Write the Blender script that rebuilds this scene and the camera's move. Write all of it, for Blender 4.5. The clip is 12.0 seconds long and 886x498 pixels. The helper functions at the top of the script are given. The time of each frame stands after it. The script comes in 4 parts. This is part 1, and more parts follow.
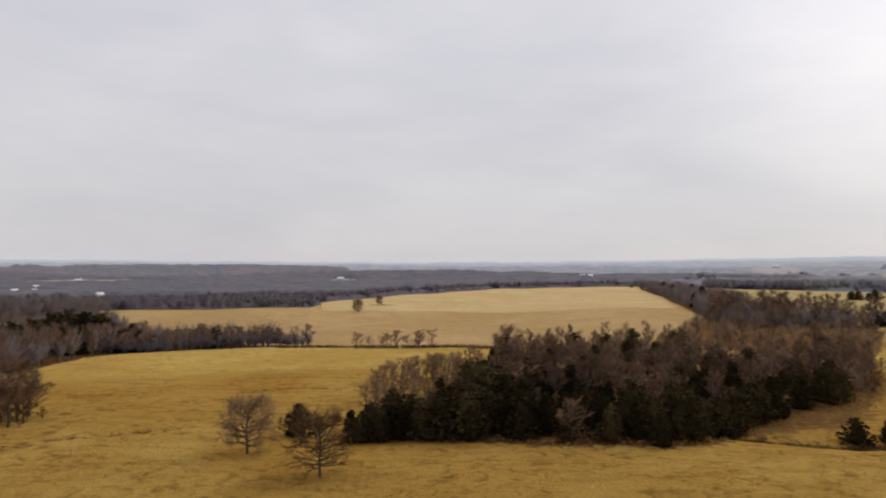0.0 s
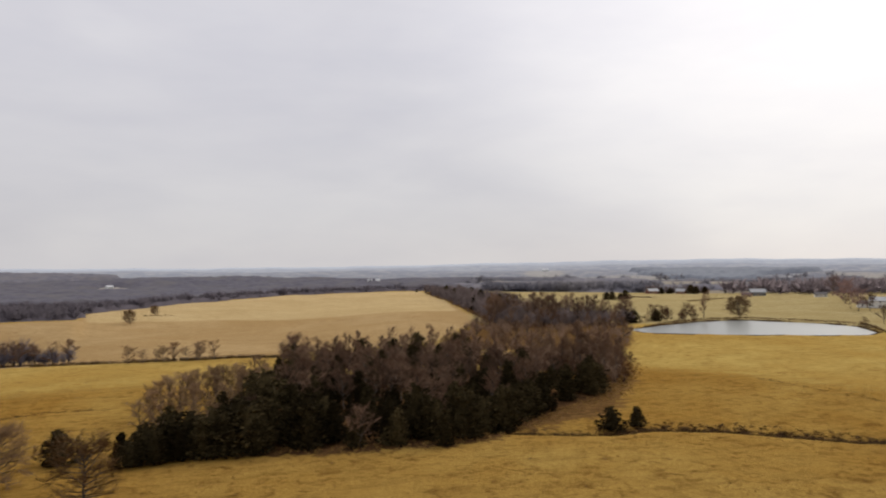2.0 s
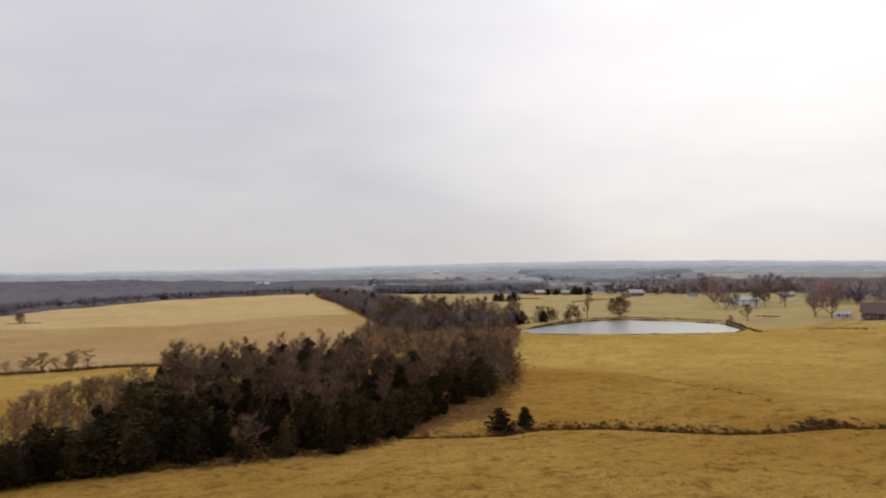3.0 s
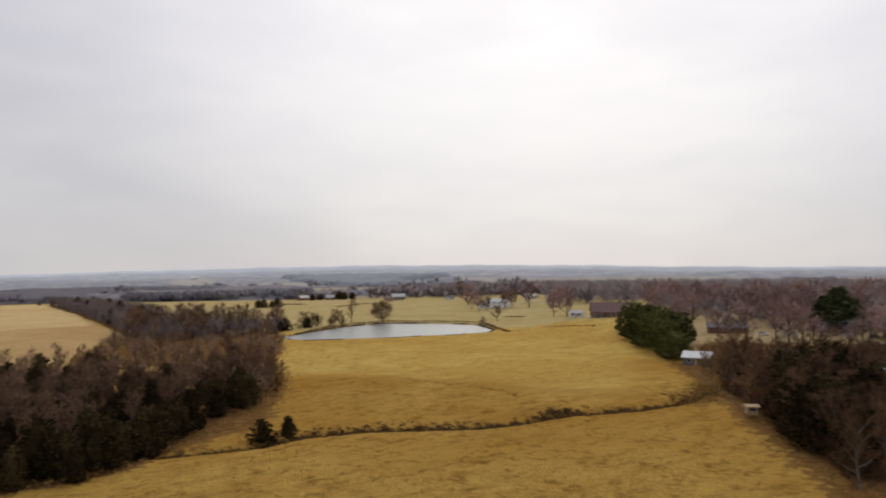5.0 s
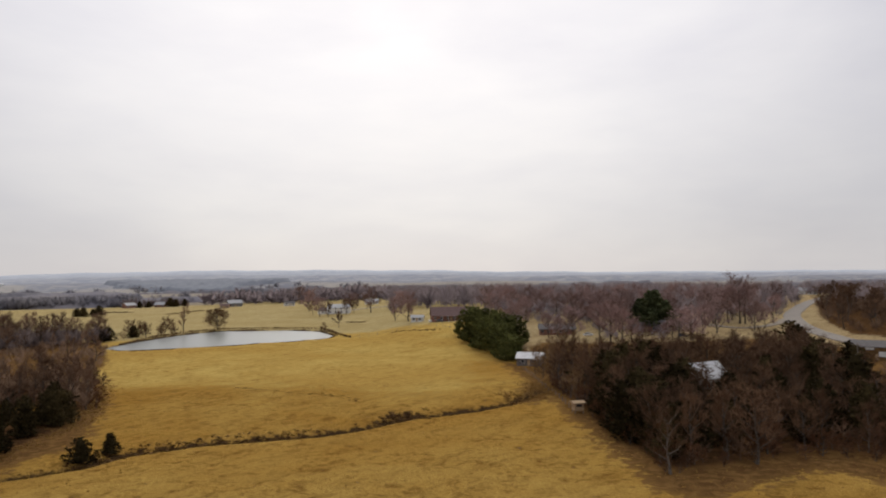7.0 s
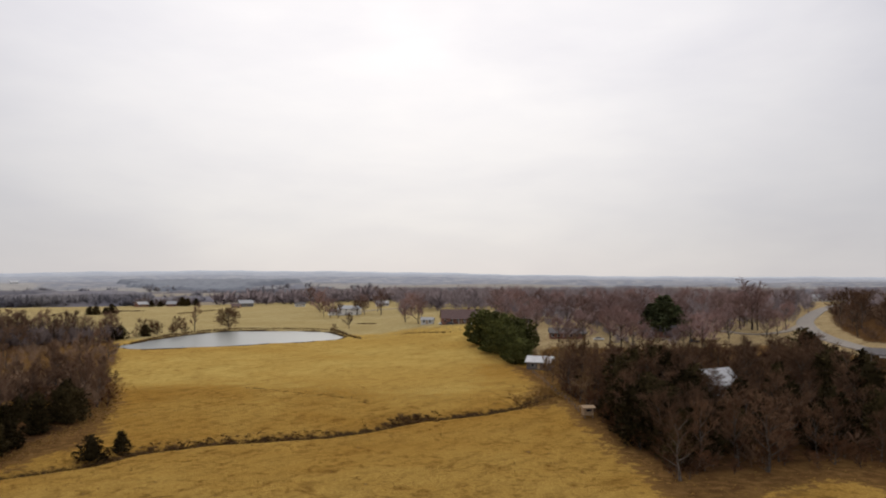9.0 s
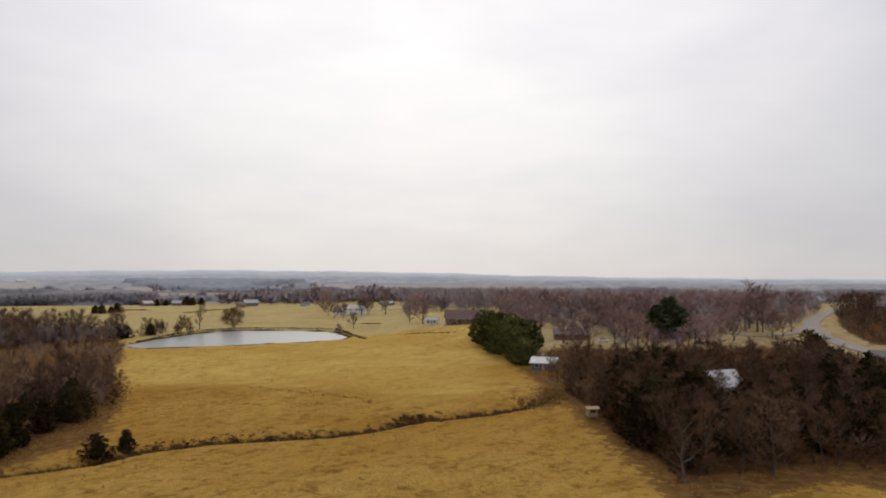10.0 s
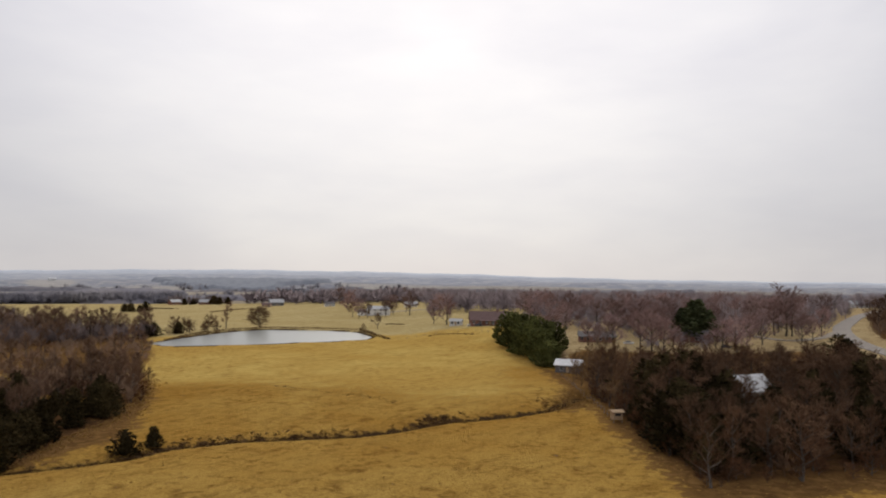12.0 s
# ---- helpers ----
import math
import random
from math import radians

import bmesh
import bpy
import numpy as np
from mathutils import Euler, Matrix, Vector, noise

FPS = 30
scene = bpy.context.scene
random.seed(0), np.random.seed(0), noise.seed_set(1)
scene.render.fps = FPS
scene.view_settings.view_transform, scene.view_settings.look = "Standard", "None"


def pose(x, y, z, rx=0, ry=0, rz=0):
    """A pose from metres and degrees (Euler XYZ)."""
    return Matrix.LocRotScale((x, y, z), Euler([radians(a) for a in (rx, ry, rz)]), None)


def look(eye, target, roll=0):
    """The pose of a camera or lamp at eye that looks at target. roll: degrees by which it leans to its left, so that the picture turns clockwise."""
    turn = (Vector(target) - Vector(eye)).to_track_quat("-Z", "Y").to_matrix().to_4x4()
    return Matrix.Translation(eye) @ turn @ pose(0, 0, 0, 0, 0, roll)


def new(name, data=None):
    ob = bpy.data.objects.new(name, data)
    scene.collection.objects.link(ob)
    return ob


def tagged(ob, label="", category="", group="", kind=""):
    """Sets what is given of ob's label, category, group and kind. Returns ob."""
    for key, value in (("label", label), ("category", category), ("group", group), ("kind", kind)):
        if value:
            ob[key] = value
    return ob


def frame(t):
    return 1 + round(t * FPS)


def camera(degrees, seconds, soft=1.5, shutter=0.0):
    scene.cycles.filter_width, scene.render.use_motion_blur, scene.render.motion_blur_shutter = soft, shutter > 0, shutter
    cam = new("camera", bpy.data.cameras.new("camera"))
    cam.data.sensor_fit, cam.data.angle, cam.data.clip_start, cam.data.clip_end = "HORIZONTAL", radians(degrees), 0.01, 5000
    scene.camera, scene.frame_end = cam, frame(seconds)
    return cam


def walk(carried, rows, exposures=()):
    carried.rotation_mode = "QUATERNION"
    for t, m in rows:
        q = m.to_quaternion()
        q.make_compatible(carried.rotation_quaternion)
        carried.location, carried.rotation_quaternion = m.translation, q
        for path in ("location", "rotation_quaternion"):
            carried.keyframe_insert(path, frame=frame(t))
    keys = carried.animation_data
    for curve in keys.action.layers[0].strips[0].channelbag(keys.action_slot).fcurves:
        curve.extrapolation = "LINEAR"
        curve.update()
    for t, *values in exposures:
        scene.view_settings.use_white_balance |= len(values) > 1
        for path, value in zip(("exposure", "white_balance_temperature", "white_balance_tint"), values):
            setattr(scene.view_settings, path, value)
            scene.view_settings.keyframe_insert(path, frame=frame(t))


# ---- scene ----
cam = camera(63.33, 12.0, soft=2.0, shutter=0.4)
# the drone hovers over the meadow, climbs a little and turns: seconds, height, heading, pitch, roll
TURN = [(0, 30.8, 0.01, 1.0, 0.25), (0.5, 30.8, -4.12, 1.08, 0.16), (1, 30.9, -8.3, 1.2, 0.04), (1.5, 31.1, -12.54, 1.33, -0.04), (2, 31.2, -16.8, 1.44, -0.15),
        (2.5, 31.45, -21.06, 1.53, -0.26), (4.5, 32.0, -39.18, 1.71, -0.5), (5, 32.0, -44.03, 1.81, -0.61), (5.5, 32.0, -49.03, 1.87, -0.71), (6, 32.0, -54.18, 1.91, -0.79),
        (6.5, 32.0, -56.82, 1.97, -0.85), (7, 32.0, -56.6, 2.08, -0.71), (9, 32.0, -55.73, 2.29, -0.05), (9.5, 32.0, -55.55, 2.3, 0.07), (10, 32.0, -55.35, 2.32, 0.19),
        (10.5, 32.0, -55.19, 2.33, 0.27), (11, 32.0, -54.51, 2.36, 0.45), (11.5, 32.0, -53.95, 2.37, 0.54), (12, 32.0, -53.4, 2.39, 0.6)]
walk(cam, [(t, pose(0, 0, z, 90 + p, 0, h) @ pose(0, 0, 0, 0, 0, r)) for t, z, h, p, r in TURN],
     exposures=[(0, 0.1), (2.5, 0.05), (5, -0.03), (12, -0.03)])

# ---- overcast sky and a veiled sun ----
SUN_BEARING, SUN_HEIGHT = 53, 31


def node(tree, kind, **inputs):
    n = tree.nodes.new(kind)
    for key, value in inputs.items():
        n.inputs[key.replace("_", " ")].default_value = value
    return n


def mix(tree, kind, factor, a, b):
    """A colour mix; factor, a and b are sockets or values."""
    n = tree.nodes.new("ShaderNodeMixRGB")
    n.blend_type = kind
    for i, v in enumerate((factor, a, b)):
        if hasattr(v, "links"):
            tree.links.new(v, n.inputs[i])
        elif i == 0:
            n.inputs[0].default_value = v
        else:
            n.inputs[i].default_value = (*v, 1) if len(v) == 3 else v
    return n.outputs[0]


def ramp(tree, source, low, high, soft="LINEAR"):
    n = tree.nodes.new("ShaderNodeMapRange")
    n.interpolation_type = soft
    n.inputs["From Min"].default_value, n.inputs["From Max"].default_value = low, high
    tree.links.new(source, n.inputs["Value"])
    return n.outputs["Result"]


def clouded_sky():
    world = bpy.data.worlds.new("overcast_sky")
    scene.world = world
    world.use_nodes = True
    t = world.node_tree
    background = t.nodes["Background"]
    sky = t.nodes.new("ShaderNodeTexSky")
    sky.sky_type, sky.sun_disc = "NISHITA", False
    sky.sun_elevation, sky.sun_rotation = radians(SUN_HEIGHT), radians(SUN_BEARING)
    blue = mix(t, "MULTIPLY", 1, sky.outputs[0], (0.1, 0.1, 0.1))
    where = t.nodes.new("ShaderNodeTexCoord")
    split = t.nodes.new("ShaderNodeSeparateXYZ")
    t.links.new(where.outputs["Generated"], split.inputs[0])
    # cloud deck: seen flatter towards the horizon
    squash = t.nodes.new("ShaderNodeMapping")
    squash.inputs["Scale"].default_value = (1, 1, 3.2)
    t.links.new(where.outputs["Generated"], squash.inputs[0])
    broad = node(t, "ShaderNodeTexNoise", Scale=2.6, Detail=4.0, Roughness=0.5, Distortion=0.4)
    fine = node(t, "ShaderNodeTexNoise", Scale=8.0, Detail=5.0, Roughness=0.55)
    for n in (broad, fine):
        t.links.new(squash.outputs[0], n.inputs["Vector"])
    height = ramp(t, split.outputs["Z"], -0.02, 0.36, "SMOOTHSTEP")
    deck = mix(t, "MIX", height, HORIZON_SKY, HIGH_SKY)
    deck = mix(t, "MIX", ramp(t, broad.outputs["Fac"], 0.38, 0.68), deck, mix(t, "MULTIPLY", 1, deck, (0.91, 0.912, 0.935)))
    deck = mix(t, "MIX", ramp(t, fine.outputs["Fac"], 0.35, 0.75), deck, mix(t, "MULTIPLY", 1, deck, (1.05, 1.045, 1.03)))
    # an overcast sky brightens towards the zenith
    deck = mix(t, "MIX", ramp(t, split.outputs["Z"], 0.38, 1.0, "SMOOTHSTEP"), deck, mix(t, "MULTIPLY", 1, deck, (1.5, 1.5, 1.48)))
    # the brighter veil before the sun
    sun_way = Vector((math.sin(radians(SUN_BEARING)) * math.cos(radians(SUN_HEIGHT)), math.cos(radians(SUN_BEARING)) * math.cos(radians(SUN_HEIGHT)), math.sin(radians(SUN_HEIGHT))))
    dot = t.nodes.new("ShaderNodeVectorMath")
    dot.operation = "DOT_PRODUCT"
    dot.inputs[1].default_value = sun_way
    t.links.new(where.outputs["Generated"], dot.inputs[0])
    veil = ramp(t, dot.outputs["Value"], 0.74, 0.995, "SMOOTHSTEP")
    deck = mix(t, "MIX", veil, deck, mix(t, "MULTIPLY", 1, deck, (1.54, 1.52, 1.44)))
    t.links.new(mix(t, "MIX", 0.95, blue, deck), background.inputs[0])
    background.inputs[1].default_value = 1.0
    sun = new("sun", bpy.data.lights.new("sun", "SUN"))
    sun.data.energy, sun.data.angle, sun.data.color = 1.2, radians(25), (1, 0.94, 0.84)
    sun.matrix_world = look(sun_way * 500, (0, 0, 0))


HORIZON_SKY, HIGH_SKY = (0.60, 0.585, 0.60), (0.655, 0.645, 0.69)
clouded_sky()

# ---- materials ----


def surface(name, dark, light, size, rough=0.9, bump=0.0, patch=None, patch_size=30.0, vary=0.0, metal=0.0, spec=0.06, island=0.0):
    """A matt surface: two colours in a grain of that size in metres, broad patches of a third, and variation from piece to piece."""
    m = bpy.data.materials.new(name)
    m.use_nodes = True
    t = m.node_tree
    shader = t.nodes["Principled BSDF"]
    where = t.nodes.new("ShaderNodeNewGeometry")
    grain = node(t, "ShaderNodeTexNoise", Scale=1 / size, Detail=5.0, Roughness=0.62)
    t.links.new(where.outputs["Position"], grain.inputs["Vector"])
    colour = mix(t, "MIX", ramp(t, grain.outputs["Fac"], 0.3, 0.7), dark, light)
    if patch:
        broad = node(t, "ShaderNodeTexNoise", Scale=1 / patch_size, Detail=4.0, Roughness=0.6, Distortion=0.6)
        t.links.new(where.outputs["Position"], broad.inputs["Vector"])
        colour = mix(t, "MIX", ramp(t, broad.outputs["Fac"], 0.45, 0.68), colour, patch)
    if vary:
        info = t.nodes.new("ShaderNodeObjectInfo")
        scale = ramp(t, info.outputs["Random"], 0, 1)
        n = t.nodes.new("ShaderNodeMapRange")
        n.inputs["To Min"].default_value, n.inputs["To Max"].default_value = 1 - vary, 1 + vary
        t.links.new(scale, n.inputs["Value"])
        colour = mix(t, "MULTIPLY", 1, colour, n.outputs["Result"])
    if island:
        n = t.nodes.new("ShaderNodeMapRange")
        n.inputs["To Min"].default_value, n.inputs["To Max"].default_value = 1 - island, 1 + island
        t.links.new(where.outputs["Random Per Island"], n.inputs["Value"])
        colour = mix(t, "MULTIPLY", 1, colour, n.outputs["Result"])
    t.links.new(colour, shader.inputs["Base Color"])
    shader.inputs["Roughness"].default_value, shader.inputs["Metallic"].default_value = rough, metal
    shader.inputs["Specular IOR Level"].default_value = spec
    if bump:
        n = node(t, "ShaderNodeBump", Strength=0.8, Distance=bump)
        t.links.new(grain.outputs["Fac"], n.inputs["Height"])
        t.links.new(n.outputs[0], shader.inputs["Normal"])
    return m


def ground_material():
    """One sheet of land: dry meadow, and by the land's own masks second field, pasture, leaf litter, far land and mud,
    with haze painted into the far colours.
    """
    m = bpy.data.materials.new("winter_land")
    m.use_nodes = True
    t = m.node_tree
    shader = t.nodes["Principled BSDF"]
    where = t.nodes.new("ShaderNodeNewGeometry")
    sizes = {"field": (60, 3.0, 0.6), "patch": (13, 4.0, 0.6), "clump": (2.4, 4.0, 0.6), "grain": (0.42, 5.0, 0.7), "far": (150, 5.0, 0.6), "copse": (38, 5.0, 0.7)}
    fac = {}
    for key, (size, detail, rough) in sizes.items():
        n = node(t, "ShaderNodeTexNoise", Scale=1 / size, Detail=detail, Roughness=rough, Distortion=0.7)
        t.links.new(where.outputs["Position"], n.inputs["Vector"])
        fac[key] = n.outputs["Fac"]

    drawn = t.nodes.new("ShaderNodeMapping")
    drawn.inputs["Rotation"].default_value, drawn.inputs["Scale"].default_value = (0, 0, 0.6), (0.06, 0.28, 0.2)
    t.links.new(where.outputs["Position"], drawn.inputs[0])
    streak = node(t, "ShaderNodeTexNoise", Scale=1.0, Detail=4.0, Roughness=0.6, Distortion=0.5)
    t.links.new(drawn.outputs[0], streak.inputs["Vector"])

    def grass(straw, ochre, tussock, wear):
        c = mix(t, "MIX", ramp(t, fac["field"], 0.36, 0.64), straw, ochre)
        c = mix(t, "MIX", mix(t, "MULTIPLY", 1, ramp(t, fac["patch"], 0.42, 0.72), (0.6, 0.6, 0.6)), c, ochre)
        k = mix(t, "MULTIPLY", 1, ramp(t, fac["clump"], 0.48, 0.7), ramp(t, fac["patch"], 0.28, 0.56))
        c = mix(t, "MIX", mix(t, "MULTIPLY", 1, ramp(t, streak.outputs["Fac"], 0.5, 0.75), (0.5, 0.5, 0.5)), c, tussock)
        c = mix(t, "MIX", mix(t, "MULTIPLY", 1, k, (wear, wear, wear)), c, tussock)
        return mix(t, "MIX", ramp(t, fac["grain"], 0.28, 0.72), mix(t, "MULTIPLY", 1, c, (0.66, 0.63, 0.58)), mix(t, "MULTIPLY", 1, c, (1.22, 1.22, 1.2)))

    def mask(name, even=False):
        n = t.nodes.new("ShaderNodeAttribute")
        n.attribute_name = name
        ragged = t.nodes.new("ShaderNodeMath")
        ragged.operation = "ADD"
        t.links.new(n.outputs["Fac"], ragged.inputs[0])
        t.links.new(ramp(t, fac["clump"], 0.2, 0.8), ragged.inputs[1])
        return n.outputs["Fac"] if even else ramp(t, ragged.outputs[0], 0.82, 1.18, "SMOOTHSTEP")

    colour = grass((0.44, 0.284, 0.076), (0.345, 0.193, 0.042), (0.16, 0.084, 0.021), 0.95)
    # farther meadow made paler: the lens's corner falloff put into the colour
    colour = mix(t, "MIX", mask("slope"), colour, grass((0.52, 0.37, 0.112), (0.445, 0.284, 0.075), (0.25, 0.15, 0.041), 0.9))
    colour = mix(t, "MIX", mask("stubble"), colour, grass((0.47, 0.33, 0.165), (0.40, 0.265, 0.12), (0.30, 0.19, 0.085), 0.7))
    colour = mix(t, "MIX", mask("mown"), colour, grass((0.57, 0.43, 0.225), (0.50, 0.365, 0.18), (0.39, 0.27, 0.125), 0.6))
    colour = mix(t, "MIX", mask("pasture"), colour, grass((0.47, 0.385, 0.195), (0.40, 0.315, 0.145), (0.27, 0.19, 0.085), 0.85))
    colour = mix(t, "MIX", mask("lawn"), colour, grass((0.47, 0.375, 0.21), (0.35, 0.26, 0.14), (0.19, 0.13, 0.068), 0.85))
    litter = mix(t, "MIX", ramp(t, fac["clump"], 0.35, 0.65), (0.05, 0.028, 0.014), (0.135, 0.07, 0.028))
    colour = mix(t, "MIX", mask("rough"), colour, mix(t, "MIX", ramp(t, fac["clump"], 0.4, 0.65), (0.108, 0.057, 0.022), (0.2, 0.112, 0.038)))
    colour = mix(t, "MIX", mask("litter"), colour, litter)
    # far woodland floor, its grey tinted lilac for haze
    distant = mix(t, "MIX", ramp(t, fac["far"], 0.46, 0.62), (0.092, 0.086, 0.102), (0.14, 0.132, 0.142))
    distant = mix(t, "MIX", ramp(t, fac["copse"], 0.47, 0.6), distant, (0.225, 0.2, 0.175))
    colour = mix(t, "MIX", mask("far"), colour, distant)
    colour = mix(t, "MIX", mask("clearing"), colour, mix(t, "MIX", ramp(t, fac["patch"], 0.4, 0.6), (0.25, 0.21, 0.155), (0.30, 0.255, 0.19)))
    # haze painted over the far land: pale blue, stronger with distance
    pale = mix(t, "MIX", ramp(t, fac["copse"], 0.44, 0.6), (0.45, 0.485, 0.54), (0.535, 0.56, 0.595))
    colour = mix(t, "MIX", mask("haze_fade", True), colour, pale)
    colour = mix(t, "MIX", mask("mud"), colour, mix(t, "MIX", ramp(t, fac["grain"], 0.3, 0.7), (0.032, 0.02, 0.01), (0.085, 0.052, 0.024)))
    t.links.new(colour, shader.inputs["Base Color"])
    shader.inputs["Roughness"].default_value, shader.inputs["Specular IOR Level"].default_value = 1.0, 0.0
    height = mix(t, "ADD", 1, fac["clump"], fac["grain"])
    n = node(t, "ShaderNodeBump", Strength=1.0, Distance=0.45)
    t.links.new(height, n.inputs["Height"])
    t.links.new(n.outputs[0], shader.inputs["Normal"])
    return m


def water_material():
    m = bpy.data.materials.new("pond_water")
    m.use_nodes = True
    t = m.node_tree
    shader = t.nodes["Principled BSDF"]
    shader.inputs["Base Color"].default_value = (0.10, 0.11, 0.10, 1)
    shader.inputs["Roughness"].default_value, shader.inputs["IOR"].default_value = 0.28, 1.33
    shader.inputs["Specular IOR Level"].default_value = 0.5
    where = t.nodes.new("ShaderNodeNewGeometry")
    ripple = node(t, "ShaderNodeTexNoise", Scale=0.8, Detail=4.0)
    t.links.new(where.outputs["Position"], ripple.inputs["Vector"])
    n = node(t, "ShaderNodeBump", Strength=0.12, Distance=0.03)
    t.links.new(ripple.outputs["Fac"], n.inputs["Height"])
    t.links.new(n.outputs[0], shader.inputs["Normal"])
    return m


LAND = ground_material()
TUFT = surface("tussock_grass", (0.30, 0.175, 0.036), (0.45, 0.285, 0.066), 3.0, island=0.3)
ROUGH_GRASS = surface("rough_brown_grass", (0.19, 0.105, 0.034), (0.33, 0.195, 0.062), 2.0, island=0.35)
BRUSH = surface("dead_brush", (0.075, 0.043, 0.019), (0.17, 0.1, 0.043), 1.5, island=0.4)
ASPHALT = surface("worn_asphalt", (0.21, 0.185, 0.16), (0.28, 0.25, 0.218), 1.5, rough=0.85, patch=(0.225, 0.2, 0.175), patch_size=8)
GRAVEL = surface("pale_gravel", (0.21, 0.178, 0.142), (0.285, 0.248, 0.2), 0.6)
WATER = water_material()
BARK = surface("grey_bark", (0.055, 0.043, 0.034), (0.13, 0.108, 0.088), 0.35, vary=0.3)
RED_TWIG = surface("reddish_twigs", (0.21, 0.134, 0.118), (0.315, 0.214, 0.19), 1.5, vary=0.3)
RUSTY_TWIG = surface("rusty_undergrowth", (0.066, 0.031, 0.017), (0.132, 0.067, 0.033), 1.5, vary=0.35)
CEDAR = surface("cedar_foliage", (0.0245, 0.0185, 0.0082), (0.056, 0.0415, 0.0175), 1.0, vary=0.55, island=0.45, spec=0.03)
DARK_GREEN = surface("dark_green_needles", (0.04, 0.048, 0.022), (0.08, 0.087, 0.04), 0.9, vary=0.2, island=0.4)
EVERGREEN = surface("green_foliage", (0.046, 0.05, 0.014), (0.098, 0.1, 0.032), 0.9, vary=0.25, island=0.4)
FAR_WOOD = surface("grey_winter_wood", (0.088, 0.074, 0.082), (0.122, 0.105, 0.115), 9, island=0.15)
WOOD_TWIG = surface("brownish_twigs", (0.105, 0.061, 0.037), (0.18, 0.11, 0.07), 1.5, vary=0.35)
# brown of the village woods, with some haze lightened into it
VILLAGE_WOOD = surface("brown_winter_wood", (0.165, 0.128, 0.125), (0.235, 0.188, 0.185), 9, island=0.3)
# woods farther off: distance haze is put into their mauve and pale greys
VALLEY_WOOD = surface("haze_mauve_wood", (0.08, 0.075, 0.092), (0.132, 0.124, 0.142), 14, patch=(0.125, 0.115, 0.118), patch_size=60, island=0.15)
MISTY_WOOD = surface("haze_pale_wood", (0.115, 0.11, 0.13), (0.182, 0.174, 0.192), 17, patch=(0.185, 0.17, 0.17), patch_size=70, island=0.15)
DARK_TWIG = surface("dark_twigs", (0.082, 0.045, 0.026), (0.152, 0.09, 0.053), 1.5, vary=0.3)
BROWN_TWIG = surface("brown_twigs", (0.15, 0.09, 0.045), (0.24, 0.152, 0.08), 1.5, vary=0.2)
TAN_TWIG = surface("tan_twigs", (0.19, 0.12, 0.066), (0.29, 0.19, 0.108), 1.5, vary=0.25)
HEDGE_TWIG = surface("purple_grey_twigs", (0.095, 0.069, 0.062), (0.155, 0.117, 0.106), 1.5, island=0.25)
# the farthest hill wood, its blue painted in for haze
HAZY_WOOD = surface("haze_blue_wood", (0.185, 0.2, 0.228), (0.235, 0.248, 0.272), 22, island=0.1)
PALE_TWIG = surface("mauve_grey_twigs", (0.15, 0.088, 0.053), (0.225, 0.142, 0.09), 1.5, vary=0.3)
PALE_SIDING = surface("cream_siding", (0.64, 0.635, 0.61), (0.73, 0.725, 0.69), 0.8, rough=0.7)
WHITE_PAINT = surface("white_siding", (0.5, 0.5, 0.49), (0.62, 0.62, 0.605), 0.8, rough=0.6)
PALE_METAL = surface("pale_metal_roof", (0.29, 0.295, 0.3), (0.41, 0.415, 0.415), 1.2, rough=0.6, spec=0.25)
WHITE_METAL = surface("white_metal_roof", (0.5, 0.5, 0.5), (0.66, 0.66, 0.65), 1.2, rough=0.6, spec=0.3)
GREY_SHINGLE = surface("grey_shingles", (0.105, 0.096, 0.094), (0.17, 0.158, 0.152), 0.7)
BROWN_SHINGLE = surface("brown_shingles", (0.12, 0.08, 0.074), (0.18, 0.125, 0.115), 0.7)
GREY_WALL = surface("grey_siding", (0.13, 0.128, 0.13), (0.185, 0.182, 0.185), 0.8, rough=0.7)
BRICK_WALL = surface("brick_wall", (0.17, 0.085, 0.065), (0.26, 0.14, 0.11), 0.4)
TAN_WALL = surface("tan_boards", (0.30, 0.21, 0.125), (0.42, 0.31, 0.2), 0.5)
DARK_GLASS = surface("window_glass", (0.03, 0.034, 0.04), (0.05, 0.055, 0.065), 2, rough=0.15, spec=0.5)
RUBBER = surface("black_rubber", (0.02, 0.02, 0.02), (0.04, 0.04, 0.04), 0.2)
CAR_WHITE = surface("white_car_paint", (0.72, 0.72, 0.73), (0.8, 0.8, 0.8), 1, rough=0.25, spec=0.5)
CAR_DARK = surface("dark_car_paint", (0.05, 0.05, 0.06), (0.09, 0.09, 0.1), 1, rough=0.25, spec=0.5)
POLE_WOOD = surface("weathered_pole", (0.13, 0.105, 0.085), (0.22, 0.185, 0.155), 0.3)

# ---- the land: heights in metres, bearings in degrees clockwise from +Y ----
DITCH = [(18, 139), (24, 138), (29.5, 140), (32.5, 147), (38, 150.5), (46.3, 152), (49.3, 156), (51.6, 161.5), (53.6, 166.5), (56, 169.5), (58.7, 174), (62, 184), (64.2, 199)]
POND = [(30.9, 368), (33.0, 350), (36, 350), (41, 358), (45.5, 369), (48.0, 382), (47.9, 396), (46.6, 432), (43, 446), (39.3, 452), (36.5, 432), (33.8, 400)]


def plan(bearing, distance):
    a = math.radians(bearing)
    return distance * math.sin(a), distance * math.cos(a)


def step(a, b, x):
    s = np.clip((np.asarray(x, float) - a) / (b - a), 0, 1)
    return s * s * (3 - 2 * s)


